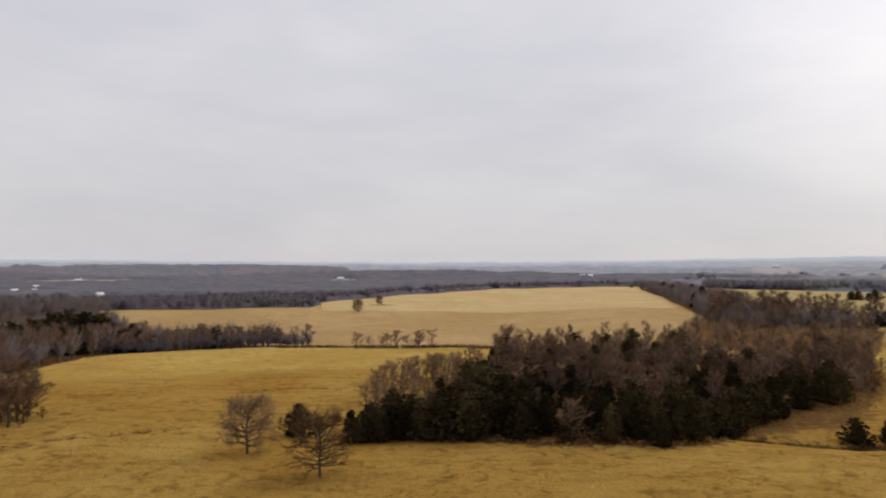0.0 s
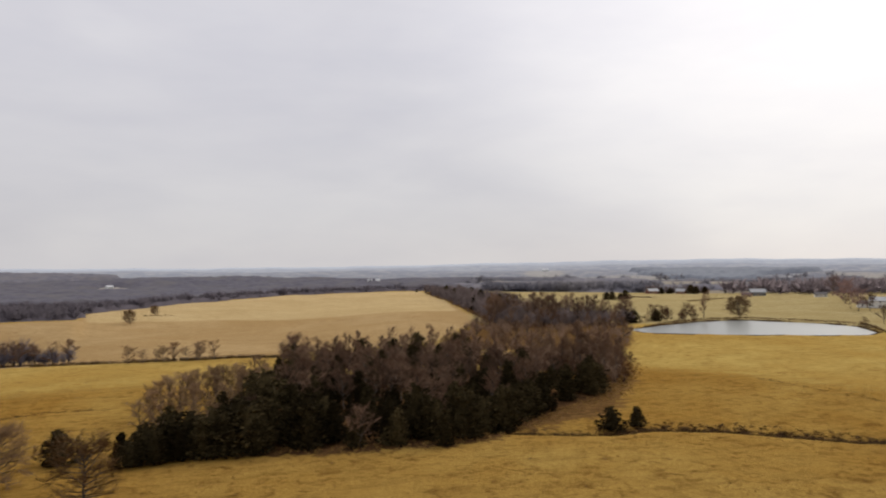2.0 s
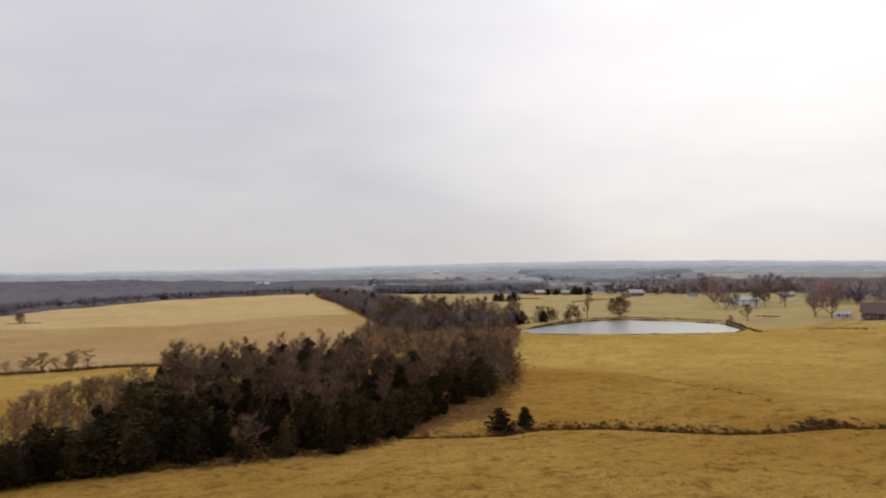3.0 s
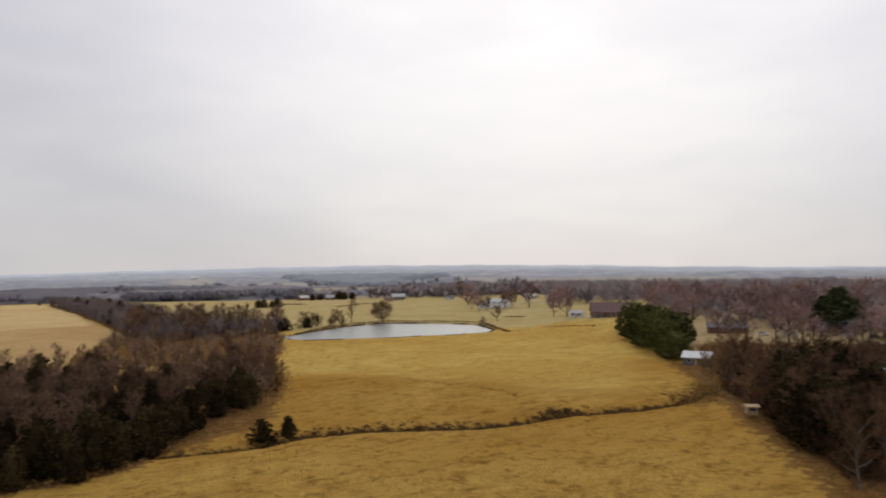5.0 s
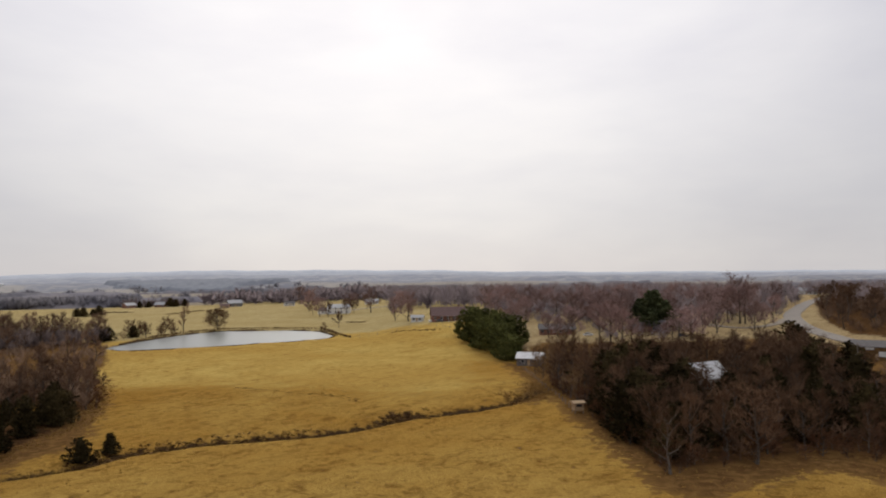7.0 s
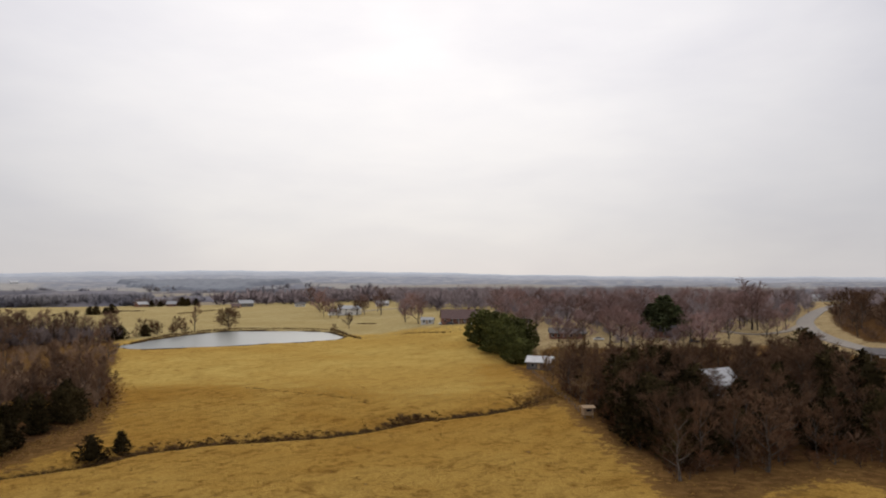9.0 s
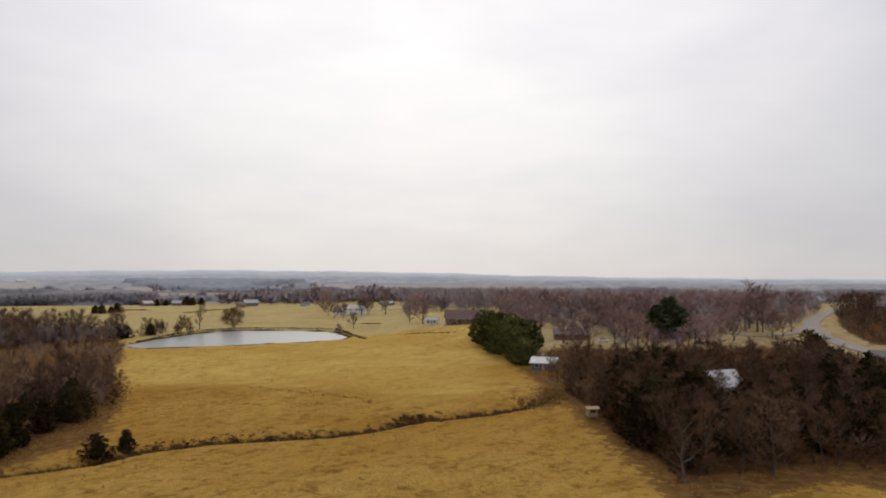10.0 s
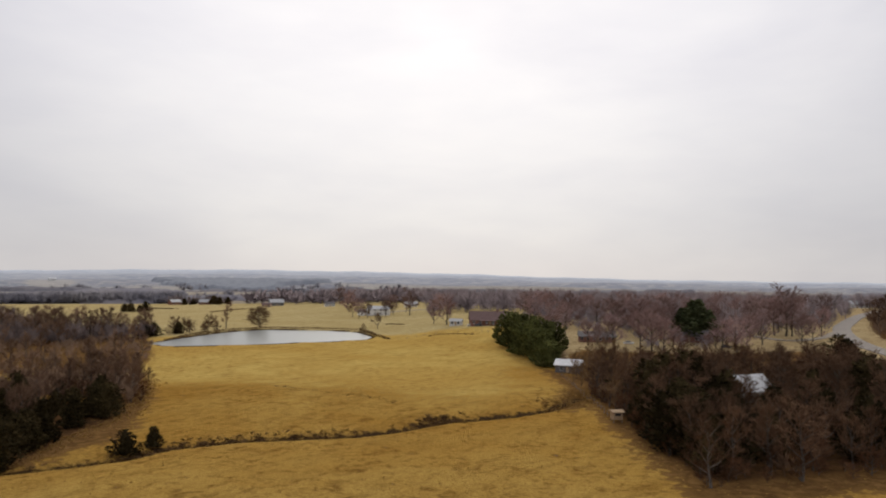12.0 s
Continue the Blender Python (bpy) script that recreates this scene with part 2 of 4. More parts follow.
def line_distance(x, y, points, closed=False):
    best = np.full(np.shape(x), 1e9)
    ends = points[1:] + points[:1] if closed else points[1:]
    for (ax, ay), (bx, by) in zip(points, ends):
        ux, uy = bx - ax, by - ay
        s = np.clip(((x - ax) * ux + (y - ay) * uy) / (ux * ux + uy * uy), 0, 1)
        best = np.minimum(best, np.hypot(x - ax - s * ux, y - ay - s * uy))
    return best


def inside(x, y, points):
    odd = np.zeros(np.shape(x), bool)
    for (ax, ay), (bx, by) in zip(points, points[1:] + points[:1]):
        if ay == by:
            continue
        odd ^= ((ay > y) != (by > y)) & (x < (bx - ax) * (y - ay) / (by - ay) + ax)
    return odd


# faint rills worn into the meadow
RILLS = [[(-34, 137), (-31, 136), (-27, 139), (-23, 138), (-19.6, 141)], [(40, 216), (42.3, 211), (46, 197), (48, 194), (49.8, 185)], [(-16, 176), (-12, 181), (-8, 178)]]
DITCH_XY = [plan(*p) for p in DITCH]
POND_XY = [plan(*p) for p in POND]


def rill_depth(x, y):
    """How deep the rills cut, 0 to 1."""
    wander = 0.6 + 0.4 * np.sin(x / 6 + 1) * np.sin(y / 5)
    return np.max([np.exp(-(line_distance(x, y, [plan(*p) for p in r]) / 1.1) ** 2) for r in RILLS], axis=0) * wander


def rim(a):
    """How far the second field reaches, by bearing."""
    corner = step(-10.4, -9.6, a)
    return (500 + 440 * step(-16, 16, a)) * corner + (476 - 14 * step(-24, -12, a)) * (1 - corner)


def land(x, y):
    """Height of the ground at x, y."""
    x, y = np.asarray(x, float), np.asarray(y, float)
    d = np.hypot(x, y)
    a = np.degrees(np.arctan2(x, y))
    front = 1 - step(110, 160, np.abs(a - 30))
    # gentle swells of the meadow
    z = 0.55 * np.sin(x / 37 + 1) * np.sin(y / 43 + 0.6) + 0.35 * np.sin(x / 17 + y / 23)
    z = z * step(80, 130, d) * (1 - step(260, 330, d) * step(20, 30, a))
    # the hollow behind the first field, and the second field that climbs from it
    west = 1 - step(4, 16, a)
    z = z - (2.2 * step(165, 262, d) + 3.8 * step(268, 335, d)) * (1 - step(400, rim(a) - 20, d)) * west
    # wooded valley behind it
    z = z - 24 * step(rim(a), rim(a) + 260, d) * (1 - step(1300, 2400, d)) * (1 - step(16, 30, a)) * front
    # the village stands on a rise
    near = step(47, 58, a)
    z = z + (5 * step(430, 850, d) * step(34, 50, a) * (1 - near) + 7.5 * step(262, 470, d) * near) * front
    # far hills
    hill = 22 + 44 * np.exp(-((a - 38) / 24) ** 2) + 9 * np.exp(-((a + 33) / 14) ** 2) + 1.5 * np.sin(a * 0.7) + 1.2 * np.sin(a * 1.9 + 1)
    z = z + hill * step(1500, 4000, d)
    z = z - 9 * np.exp(-((d - 1500) / 500) ** 2) * step(16, 30, a) * front
    z = z + (5.5 * np.sin(d / 95 + a / 9) + 3.5 * np.sin(d / 61 - a / 5 + 1)) * step(1150, 1700, d) * (1 - 0.6 * step(2600, 3500, d))
    # pond basin with its low dam, and the ditch
    edge = line_distance(x, y, POND_XY, True)
    wet = inside(x, y, POND_XY)
    z = np.where(edge < 40, z + (0.22 - z) * (1 - step(8, 40, edge)), z)
    z = np.where(wet, 0.22 - 1.6 * step(0, 6, edge), z)
    back = step(395, 420, d) * np.exp(-((edge - 4) / 3.2) ** 2) * ~wet
    z = z + 0.95 * back
    z = z - 1.5 * np.exp(-(line_distance(x, y, DITCH_XY) / 2.1) ** 2)
    z = z - 0.45 * rill_depth(x, y)
    return z

# ---- building helpers ----


def mesh_from(name, verts, faces, material):
    m = bpy.data.meshes.new(name)
    m.from_pydata([tuple(v) for v in verts], [], faces)
    m.materials.append(material)
    return m


def part(name, mesh, parent, label=""):
    ob = new(name, mesh)
    ob.parent = parent
    return tagged(ob, label)


def thing(name, place, label, category, group="", turn=0.0, size=1.0):
    ob = new(name)
    ob.empty_display_size = 0.5
    ob.matrix_basis = pose(*place, 0, 0, turn) @ Matrix.Scale(size, 4)
    return tagged(ob, label, category, group)


def ground_at(bearing, distance, sink=0.0):
    x, y = plan(bearing, distance)
    return x, y, float(land(x, y)) - sink


class Shape:
    """Collects vertices and faces of one mesh."""

    def __init__(self):
        self.v, self.f = [], []

    def tube(self, a, b, ra, rb, sides=5):
        a, b = Vector(a), Vector(b)
        way = (b - a).normalized()
        u = way.orthogonal().normalized()
        w = way.cross(u)
        n = len(self.v)
        for p, r in ((a, ra), (b, rb)):
            for i in range(sides):
                k = 2 * math.pi * i / sides
                self.v.append(p + (u * math.cos(k) + w * math.sin(k)) * r)
        for i in range(sides):
            j = (i + 1) % sides
            self.f.append((n + i, n + j, n + sides + j, n + sides + i))
        self.f.append(tuple(range(n + 2 * sides - 1, n + sides - 1, -1))[::-1])
        return self

    def spike(self, a, b, r):
        a, b = Vector(a), Vector(b)
        way = b - a
        u = way.orthogonal().normalized()
        w = way.normalized().cross(u)
        n = len(self.v)
        for i in range(3):
            k = 2.0944 * i
            self.v.append(a + (u * math.cos(k) + w * math.sin(k)) * r)
        self.v.append(b)
        self.f += [(n, n + 1, n + 3), (n + 1, n + 2, n + 3), (n + 2, n, n + 3)]
        return self

    def twig(self, a, b, r):
        """The thinnest twigs: one sliver each."""
        side = (b - a).orthogonal().normalized() * r
        n = len(self.v)
        self.v += [a - side, a + side, b]
        self.f.append((n, n + 1, n + 2))

    def spray(self, a, b, width, rng):
        """A leafy tuft: a pointed, folded spray from a to b."""
        a, b = Vector(a), Vector(b)
        way = (b - a).normalized()
        side = way.cross(Vector((rng.uniform(-1, 1), rng.uniform(-1, 1), rng.uniform(-0.3, 1)))).normalized()
        lift = way.cross(side)
        n = len(self.v)
        mid = a.lerp(b, 0.45)
        self.v += [a, mid + side * width, mid - side * width, b, mid + lift * width * 0.7]
        self.f += [(n, n + 1, n + 4), (n + 1, n + 3, n + 4), (n + 3, n + 2, n + 4), (n + 2, n, n + 4)]
        return self

    def box(self, lo, hi):
        n = len(self.v)
        self.v += [Vector((x, y, z)) for z in (lo[2], hi[2]) for x, y in ((lo[0], lo[1]), (hi[0], lo[1]), (hi[0], hi[1]), (lo[0], hi[1]))]
        self.f += [tuple(n + i for i in q) for q in ((3, 2, 1, 0), (4, 5, 6, 7), (0, 1, 5, 4), (1, 2, 6, 5), (2, 3, 7, 6), (3, 0, 4, 7))]
        return self

    def prism(self, profile, x0, x1):
        """A profile of (y, z) points, carried along x."""
        n, k = len(self.v), len(profile)
        self.v += [Vector((x, y, z)) for x in (x0, x1) for y, z in profile]
        self.f.append(tuple(n + i for i in range(k)))
        self.f.append(tuple(n + k + i for i in reversed(range(k))))
        for i in range(k):
            j = (i + 1) % k
            self.f.append((n + j, n + i, n + k + i, n + k + j))
        return self

    def mesh(self, name, material):
        return mesh_from(name, self.v, self.f, material)


def grow_bare(seed, twigs, material, fork=0.22, spread=0.45, upward=0.25, width=0.025, limbs=11, reach=1.0, widest=0.42, top=0.8, skirt=0.0):
    """Meshes of a leafless tree 10 m high: trunk with its limbs, and the crown of branches and twigs."""
    rng = random.Random(seed)
    bones, slivers = [], []

    def sway(k):
        return Vector((rng.uniform(-k, k), rng.uniform(-k, k), rng.uniform(-k, k)))

    def branch(p, way, length, r, depth):
        mid = p + way * length * 0.5 + sway(0.06) * length
        way = (way + sway(0.22) + Vector((0, 0, upward * 0.5))).normalized()
        tip = mid + way * length * 0.5
        bones.append((p, mid, tip, r, depth))
        if depth == 0:
            for _ in range(twigs):
                s = rng.random()
                a = p.lerp(mid, s * 2) if s < 0.5 else mid.lerp(tip, s * 2 - 1)
                slivers.append((a, a + (way + sway(0.75) + Vector((0, 0, upward * 0.5))).normalized() * length * reach * rng.uniform(0.5, 1.15)))
            return
        for i in range(4):
            s = 0.3 + 0.7 * (i + rng.random() * 0.7) / 4
            a = p.lerp(mid, s * 2) if s < 0.5 else mid.lerp(tip, min(1, s * 2 - 1))
            turn = (way + sway(0.85) + Vector((0, 0, upward))).normalized()
            branch(a, turn, length * rng.uniform(0.48, 0.68), r * (0.62 - 0.12 * s), depth - 1)

    p, r = Vector((0, 0, -0.5)), 0.23
    spine = [p.copy()]
    for i in range(5):
        q = p + Vector((rng.uniform(-0.22, 0.22), rng.uniform(-0.22, 0.22), 1.65))
        bones.append((p, p.lerp(q, 0.5), q, r, 3))
        p, r = q, r * 0.74
        spine.append(p.copy())
    for i in range(limbs):
        z = 10 * (fork + (top - fork) * (i + rng.random() * 0.7) / limbs)
        k = max(0, min(4, int((z + 0.5) / 1.65)))
        start = spine[k].lerp(spine[k + 1], ((z + 0.5) / 1.65 - k) % 1)
        a = i * 2.4 + rng.uniform(-0.5, 0.5)
        rise = rng.uniform(0.15, 0.55) + 0.6 * (z / 10 - fork) + upward - skirt * (1 - z / 10)
        way = Vector((math.cos(a) * math.cos(rise), math.sin(a) * math.cos(rise), math.sin(rise)))
        branch(start, way, 10 * spread * rng.uniform(0.6, 0.85) * (1.12 - 0.85 * abs(z / 10 - widest)), 0.11 * (1.15 - z / 12), 2)
    branch(spine[-1], Vector((0, 0, 1)), 1.5, 0.05, 1)
    high = max(b.z for _, b in slivers) / 10
    wide = sorted(math.hypot(b.x, b.y) for _, b in slivers)[int(len(slivers) * 0.96)] / (10 * spread)
    fit = Matrix.Diagonal((1 / wide, 1 / wide, 1 / high))
    wood, fine = Shape(), Shape()
    for a, m, b, r, depth in bones:
        a, m, b = fit @ a, fit @ m, fit @ b
        if depth == 3:
            wood.tube(a, b, r, r * 0.74, 6)
        elif depth == 2:
            wood.tube(a, m, r, r * 0.7, 4).tube(m, b, r * 0.7, r * 0.35, 3)
        else:
            fine.spike(a, b, max(r, 0.02))
    for a, b in slivers:
        fine.twig(fit @ a, fit @ b, width * rng.uniform(0.7, 1.3))
    return wood.mesh("trunk", BARK), fine.mesh("crown", material)


def grow_cedar(seed, sprays, material, fat=0.3, blunt=0.75, width=0.3, low=0.04):
    """Meshes of an evergreen 10 m high: trunk, and a crown of many leafy sprays with hollows between its boughs."""
    rng = random.Random(seed)
    wood, leaves = Shape(), Shape()
    wood.tube((0, 0, -0.4), (0.05, 0.03, 5), 0.2, 0.12, 6).tube((0.05, 0.03, 5), (0, 0, 9.3), 0.12, 0.03, 5)
    lobes = [(rng.uniform(0, 6.28), rng.uniform(0.05, 0.95), rng.uniform(0.35, 1.6)) for _ in range(26)]
    for i in range(sprays):
        z = low + (1 - low) * (1 - (rng.random()) ** 0.62)
        a = rng.uniform(0, 6.2832)
        bulge = 1.0
        for la, lz, lr in lobes:
            k = math.exp(-(((a - la + math.pi) % 6.2832 - math.pi) / 0.55) ** 2 - ((z - lz) / 0.09) ** 2)
            bulge *= 1 + (lr - 1) * k
        radius = 10 * fat * (1 - z) ** blunt * min(1, 0.55 + 4 * (z - low)) * bulge + 0.12
        depth = 1.08 - 0.6 * rng.random() ** 1.6
        p = Vector((math.cos(a) * radius * depth, math.sin(a) * radius * depth, z * 9.7))
        way = Vector((math.cos(a) * 0.8, math.sin(a) * 0.8, rng.uniform(-0.15, 0.95)))
        way += Vector((rng.uniform(-0.4, 0.4), rng.uniform(-0.4, 0.4), 0))
        size = rng.uniform(0.55, 1.25)
        leaves.spray(p - way.normalized() * size * 0.45, p + way.normalized() * size * 0.55, width * size * rng.uniform(0.75, 1.2), rng)
    # the dense inside of the crown
    n, rings, sides = len(leaves.v), 7, 9
    for k in range(rings):
        z = low + 0.02 + (0.93 - low) * k / (rings - 1)
        radius = 10 * fat * (1 - z) ** blunt * min(1, 0.5 + 4 * (z - low)) * 0.52 + 0.04
        for i in range(sides):
            a = 6.2832 * i / sides
            w = radius * rng.uniform(0.75, 1.1)
            leaves.v.append(Vector((math.cos(a) * w, math.sin(a) * w, z * 9.7)))
    for k in range(rings - 1):
        for i in range(sides):
            j = (i + 1) % sides
            leaves.f.append((n + k * sides + i, n + k * sides + j, n + (k + 1) * sides + j, n + (k + 1) * sides + i))
    return wood.mesh("trunk", BARK), leaves.mesh("crown", material)


class Kind:
    """A kind of tree: some grown forms, planted in many places."""

    def __init__(self, name, label, category, forms):
        self.name, self.label, self.category, self.forms = name, label, category, forms

    def plant(self, place, height, rng, group="", label="", broad=1.0):
        k = rng.randrange(len(self.forms))
        m = pose(*place, rng.uniform(-2, 2), rng.uniform(-2, 2), rng.uniform(0, 360)) @ Matrix.Diagonal((height / 10 * broad, height / 10 * broad, height / 10, 1))
        ob = new(self.name)
        trunk, crown = self.forms[k]
        ob.matrix_basis = m
        part("trunk", trunk, ob)
        part("crown", crown, ob)
        return tagged(ob, label or self.label, self.category, group)


def scatter(rng, polygon, gap, tries=6000, most=400, avoid=()):
    """Places inside a polygon of (bearing, distance), no two nearer than gap."""
    xy = [plan(*p) for p in polygon]
    xs, ys = [p[0] for p in xy], [p[1] for p in xy]
    out = []
    for _ in range(tries):
        x, y = rng.uniform(min(xs), max(xs)), rng.uniform(min(ys), max(ys))
        if len(out) >= most:
            break
        if not inside(np.array([x]), np.array([y]), xy)[0]:
            continue
        if all((x - a) ** 2 + (y - b) ** 2 > gap * gap for a, b in out) and all((x - a) ** 2 + (y - b) ** 2 > c * c for a, b, c in avoid):
            out.append((x, y))
    return out


# ---- areas of the plan: bearing, distance ----
CEDAR_WOOD = [(-4.5, 128.3), (-3.7, 134.1), (-1, 127.4), (3.5, 123.5), (9.7, 122.6), (14, 124.5), (18.1, 125.5), (21, 131.1), (23.2, 142.6),
              (26, 162.8), (29, 180.1), (28.2, 197.5), (21, 216.7), (12, 220.0), (6, 218.1), (4, 207.5), (0.5, 159.2)]
BACK_WOOD = [(3.2, 222), (9, 232), (15, 230), (21, 226), (27, 208), (30.2, 195), (31, 222), (30.4, 240), (25, 250), (17, 260), (9, 258), (4, 246)]
HEDGE = [(15.2, 868.5), (17, 665.9), (18.6, 511.4), (19.8, 424.6), (21, 380.5), (26, 373.8), (31.4, 393.1), (31.2, 409.4), (26, 423.9),
        (23.5, 500.9), (22.3, 616.5), (20, 788.0), (18, 887.8)]
LEFT_WOOD = [(-36, 226), (-30.4, 236), (-28, 258), (-25.5, 280), (-22.5, 298), (-17, 300), (-12, 296), (-12, 312), (-17, 335), (-22.5, 350), (-24.5, 420), (-26, 520), (-34, 520)]
RIGHT_WOOD = [(65.2, 205), (68, 174), (71.4, 141), (73.7, 125), (76.9, 130), (80, 137), (84, 148), (92, 146), (92, 250), (84, 262), (77, 250), (70, 245), (66, 230)]
FIELD_2 = [(-25, 300), (-12, 285), (3, 280), (16, 300), (19.6, 420), (17, 680), (15, 905), (10, 905), (4, 806), (-4, 648), (-9.6, 556), (-10.2, 464), (-24.5, 476)]
UPPER_FIELD = [(-9.6, 556), (-9.6, 484), (-3, 500), (4, 512), (17.9, 515), (17, 680), (15, 905), (10, 905), (4, 806), (-4, 648)]
ROAD_WOOD = [(84.1, 470), (84.7, 408), (86.0, 370), (88, 359), (95, 362), (95, 700), (85.4, 690), (84.1, 560)]
ROUGH_BACK = [(17, 288), (30, 262), (31.6, 300), (31.3, 400), (26, 386), (20.5, 396), (19.2, 410)]
# far fields among the woods: bearing, distance, half widths across and along
CLEARINGS = [(-24.6, 1680, 95, 130), (-28.3, 1610, 75, 60), (-21, 1130, 70, 30), (-26, 1140, 30, 60), (-30.5, 1400, 60, 70), (-8, 1760, 40, 60), (11.3, 1800, 60, 70), (24.8, 2180, 60, 90), (33.5, 1330, 120, 110), (31, 1700, 160, 60), (38, 1050, 140, 90), (45, 1500, 150, 60), (-14, 2050, 120, 40), (5, 2250, 140, 35)]
ROUGH_EAST = [(61, 266), (64, 203), (67.2, 157), (70.5, 126), (72.5, 111), (77, 108), (80, 118), (84, 131), (95, 122), (95, 152), (70, 160), (66, 240)]
ROUGH_WOOD = [(20, 132), (24, 140), (27, 150), (30, 158), (31.6, 200), (31.5, 260), (28, 250), (27, 190), (22, 150)]
ROUGH_VILLAGE = [(62.6, 290), (63.8, 225), (70, 240), (84, 255), (92, 255), (92, 335), (86, 325), (80, 345), (74, 325), (64, 322)]
ROUGH_DITCH = [(61.5, 178), (64.6, 184), (66, 200), (65, 222), (63, 214), (62.6, 196)]


def far_fields(x, y, d):
    """Woods lie where this is high, open fields where it is low."""
    return np.sin(x / 97 + 1.3) + np.sin(y / 71) + np.sin((x + y) / 53) + 0.8 * np.sin(d / 47)


def ground_sheet():
    bearings = [a for a in np.arange(-38, 96.01, 0.4)] + [a for a in np.arange(101, 320, 5)]
    rings = list(np.arange(60, 282, 1.7))
    while rings[-1] < 4750:
        rings.append(rings[-1] * 1.028)
    a, d = np.meshgrid(np.radians(bearings), np.array([8, 30] + rings), indexing="ij")
    x, y = d * np.sin(a), d * np.cos(a)
    z = land(x, y)
    na, nd = x.shape
    verts = np.stack([x, y, z], -1).reshape(-1, 3)
    faces = []
    for i in range(na):
        j = (i + 1) % na
        for k in range(nd - 1):
            faces.append((i * nd + k, i * nd + k + 1, j * nd + k + 1, j * nd + k))
    faces.append(tuple(i * nd for i in range(na)))
    mesh = bpy.data.meshes.new("ground")
    mesh.from_pydata(verts.tolist(), [], faces)
    mesh.materials.append(LAND)
    deg = np.degrees(a)
    deg = np.where(deg > 180, deg - 360, deg)

    def within(area, soft):
        xy = [plan(*p) for p in area]
        edge = line_distance(x, y, xy, True)
        return 0.5 + 0.5 * np.clip(np.where(inside(x, y, xy), edge, -edge) / soft, -1, 1)

    masks = {
        "stubble": within(FIELD_2, 4),
        "mown": within(UPPER_FIELD, 3),
        "pasture": np.maximum(step(385, 425, d) * step(18, 20, deg), step(255, 285, d) * step(60, 62, deg)),
        # distance ramp of that lightening, with a wavy edge
        "slope": step(165, 260, d + 14 * np.sin(x / 23) + 9 * np.sin(y / 15)) * (1 - 0.7 * step(55, 61, deg)),
        "lawn": step(258, 290, d) * step(59.5, 62.5, deg) * (1 - step(150, 160, deg)),
        "clearing": np.max([1.6 - ((np.radians(deg - b) * r / across) ** 2 + ((d - r) / along) ** 2) for b, r, across, along in CLEARINGS] + [0.8 * step(17, 19, deg) * step(960, 1000, d) * (1 - step(1900, 2300, d)) * (far_fields(x, y, d) < 0.1)], axis=0).clip(0, 1),
        "litter": np.max([within(area, 3) for area in (CEDAR_WOOD, BACK_WOOD, HEDGE, LEFT_WOOD, RIGHT_WOOD, ROAD_WOOD)], axis=0),
        "rough": np.max([within(area, 5) for area in (ROUGH_EAST, ROUGH_WOOD, ROUGH_DITCH, ROUGH_BACK, ROUGH_VILLAGE)], axis=0),
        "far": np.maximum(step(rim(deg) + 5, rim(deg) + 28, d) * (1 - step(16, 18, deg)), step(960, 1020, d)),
        # strength of the painted haze, by distance
        "haze_fade": np.clip((d - 1350) / 2300, 0, 1),
        "mud": np.max([np.exp(-(line_distance(x, y, DITCH_XY) / 2.2) ** 2), 0.8 * rill_depth(x, y), np.exp(-(line_distance(x, y, POND_XY, True) / 2.5) ** 2) * (d > 388), inside(x, y, POND_XY) * 1.0], axis=0),
    }
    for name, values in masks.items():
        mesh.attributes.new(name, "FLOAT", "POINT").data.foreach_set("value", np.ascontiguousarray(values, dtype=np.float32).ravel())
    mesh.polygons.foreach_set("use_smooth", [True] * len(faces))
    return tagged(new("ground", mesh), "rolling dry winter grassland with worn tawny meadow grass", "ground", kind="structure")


ground_sheet()

# pond
pond = Shape()
ring = [Vector((*p, 0.0)) for p in POND_XY]
smooth = []
for i, p in enumerate(ring):
    q = ring[(i + 1) % len(ring)]
    smooth += [p.lerp(q, 0.25), p.lerp(q, 0.75)]
pond.v = smooth
pond.f = [tuple(reversed(range(len(smooth))))]
tagged(new("water", pond.mesh("water", WATER)), "calm grey farm pond reflecting the overcast sky", "pond", kind="structure")

# ---- tree kinds ----
LONE_OAK = Kind("oak_tree", "leafless oak with a dense round crown", "tree", [grow_bare(s, 20, BROWN_TWIG, 0.13, 0.41, 0.12, 0.014, 40, 1.0, 0.46, 0.9, 0.42) for s in (4, 5)])
FENCE_TREE = Kind("young_tree", "young leafless tree with a fuzzy tan crown", "tree", [grow_bare(s, 10, TAN_TWIG, 0.06, 0.3, 0.42, 0.022, 11, 1.3, 0.5) for s in (15, 16, 17)])
OAK = Kind("oak_tree", "leafless grey-brown tree with a wide twiggy crown", "tree", [grow_bare(s, 8, WOOD_TWIG, 0.2, 0.40, 0.25, 0.03, 11, 1.25) for s in (1, 2, 3)])
DARK_OAK = Kind("oak_tree", "dark leafless tree with a wide twiggy crown", "tree", [grow_bare(s, 6, DARK_TWIG, 0.2, w, 0.38, 0.031, 10, 1.3) for s, w in ((6, 0.30), (7, 0.36), (8, 0.27), (9, 0.33))])
SLIM = Kind("slender_tree", "slender leafless tree with upright grey twigs", "tree", [grow_bare(s, 7, PALE_TWIG, 0.14, 0.27, 0.5, 0.026, 8, 1.7) for s in (11, 12, 13)])
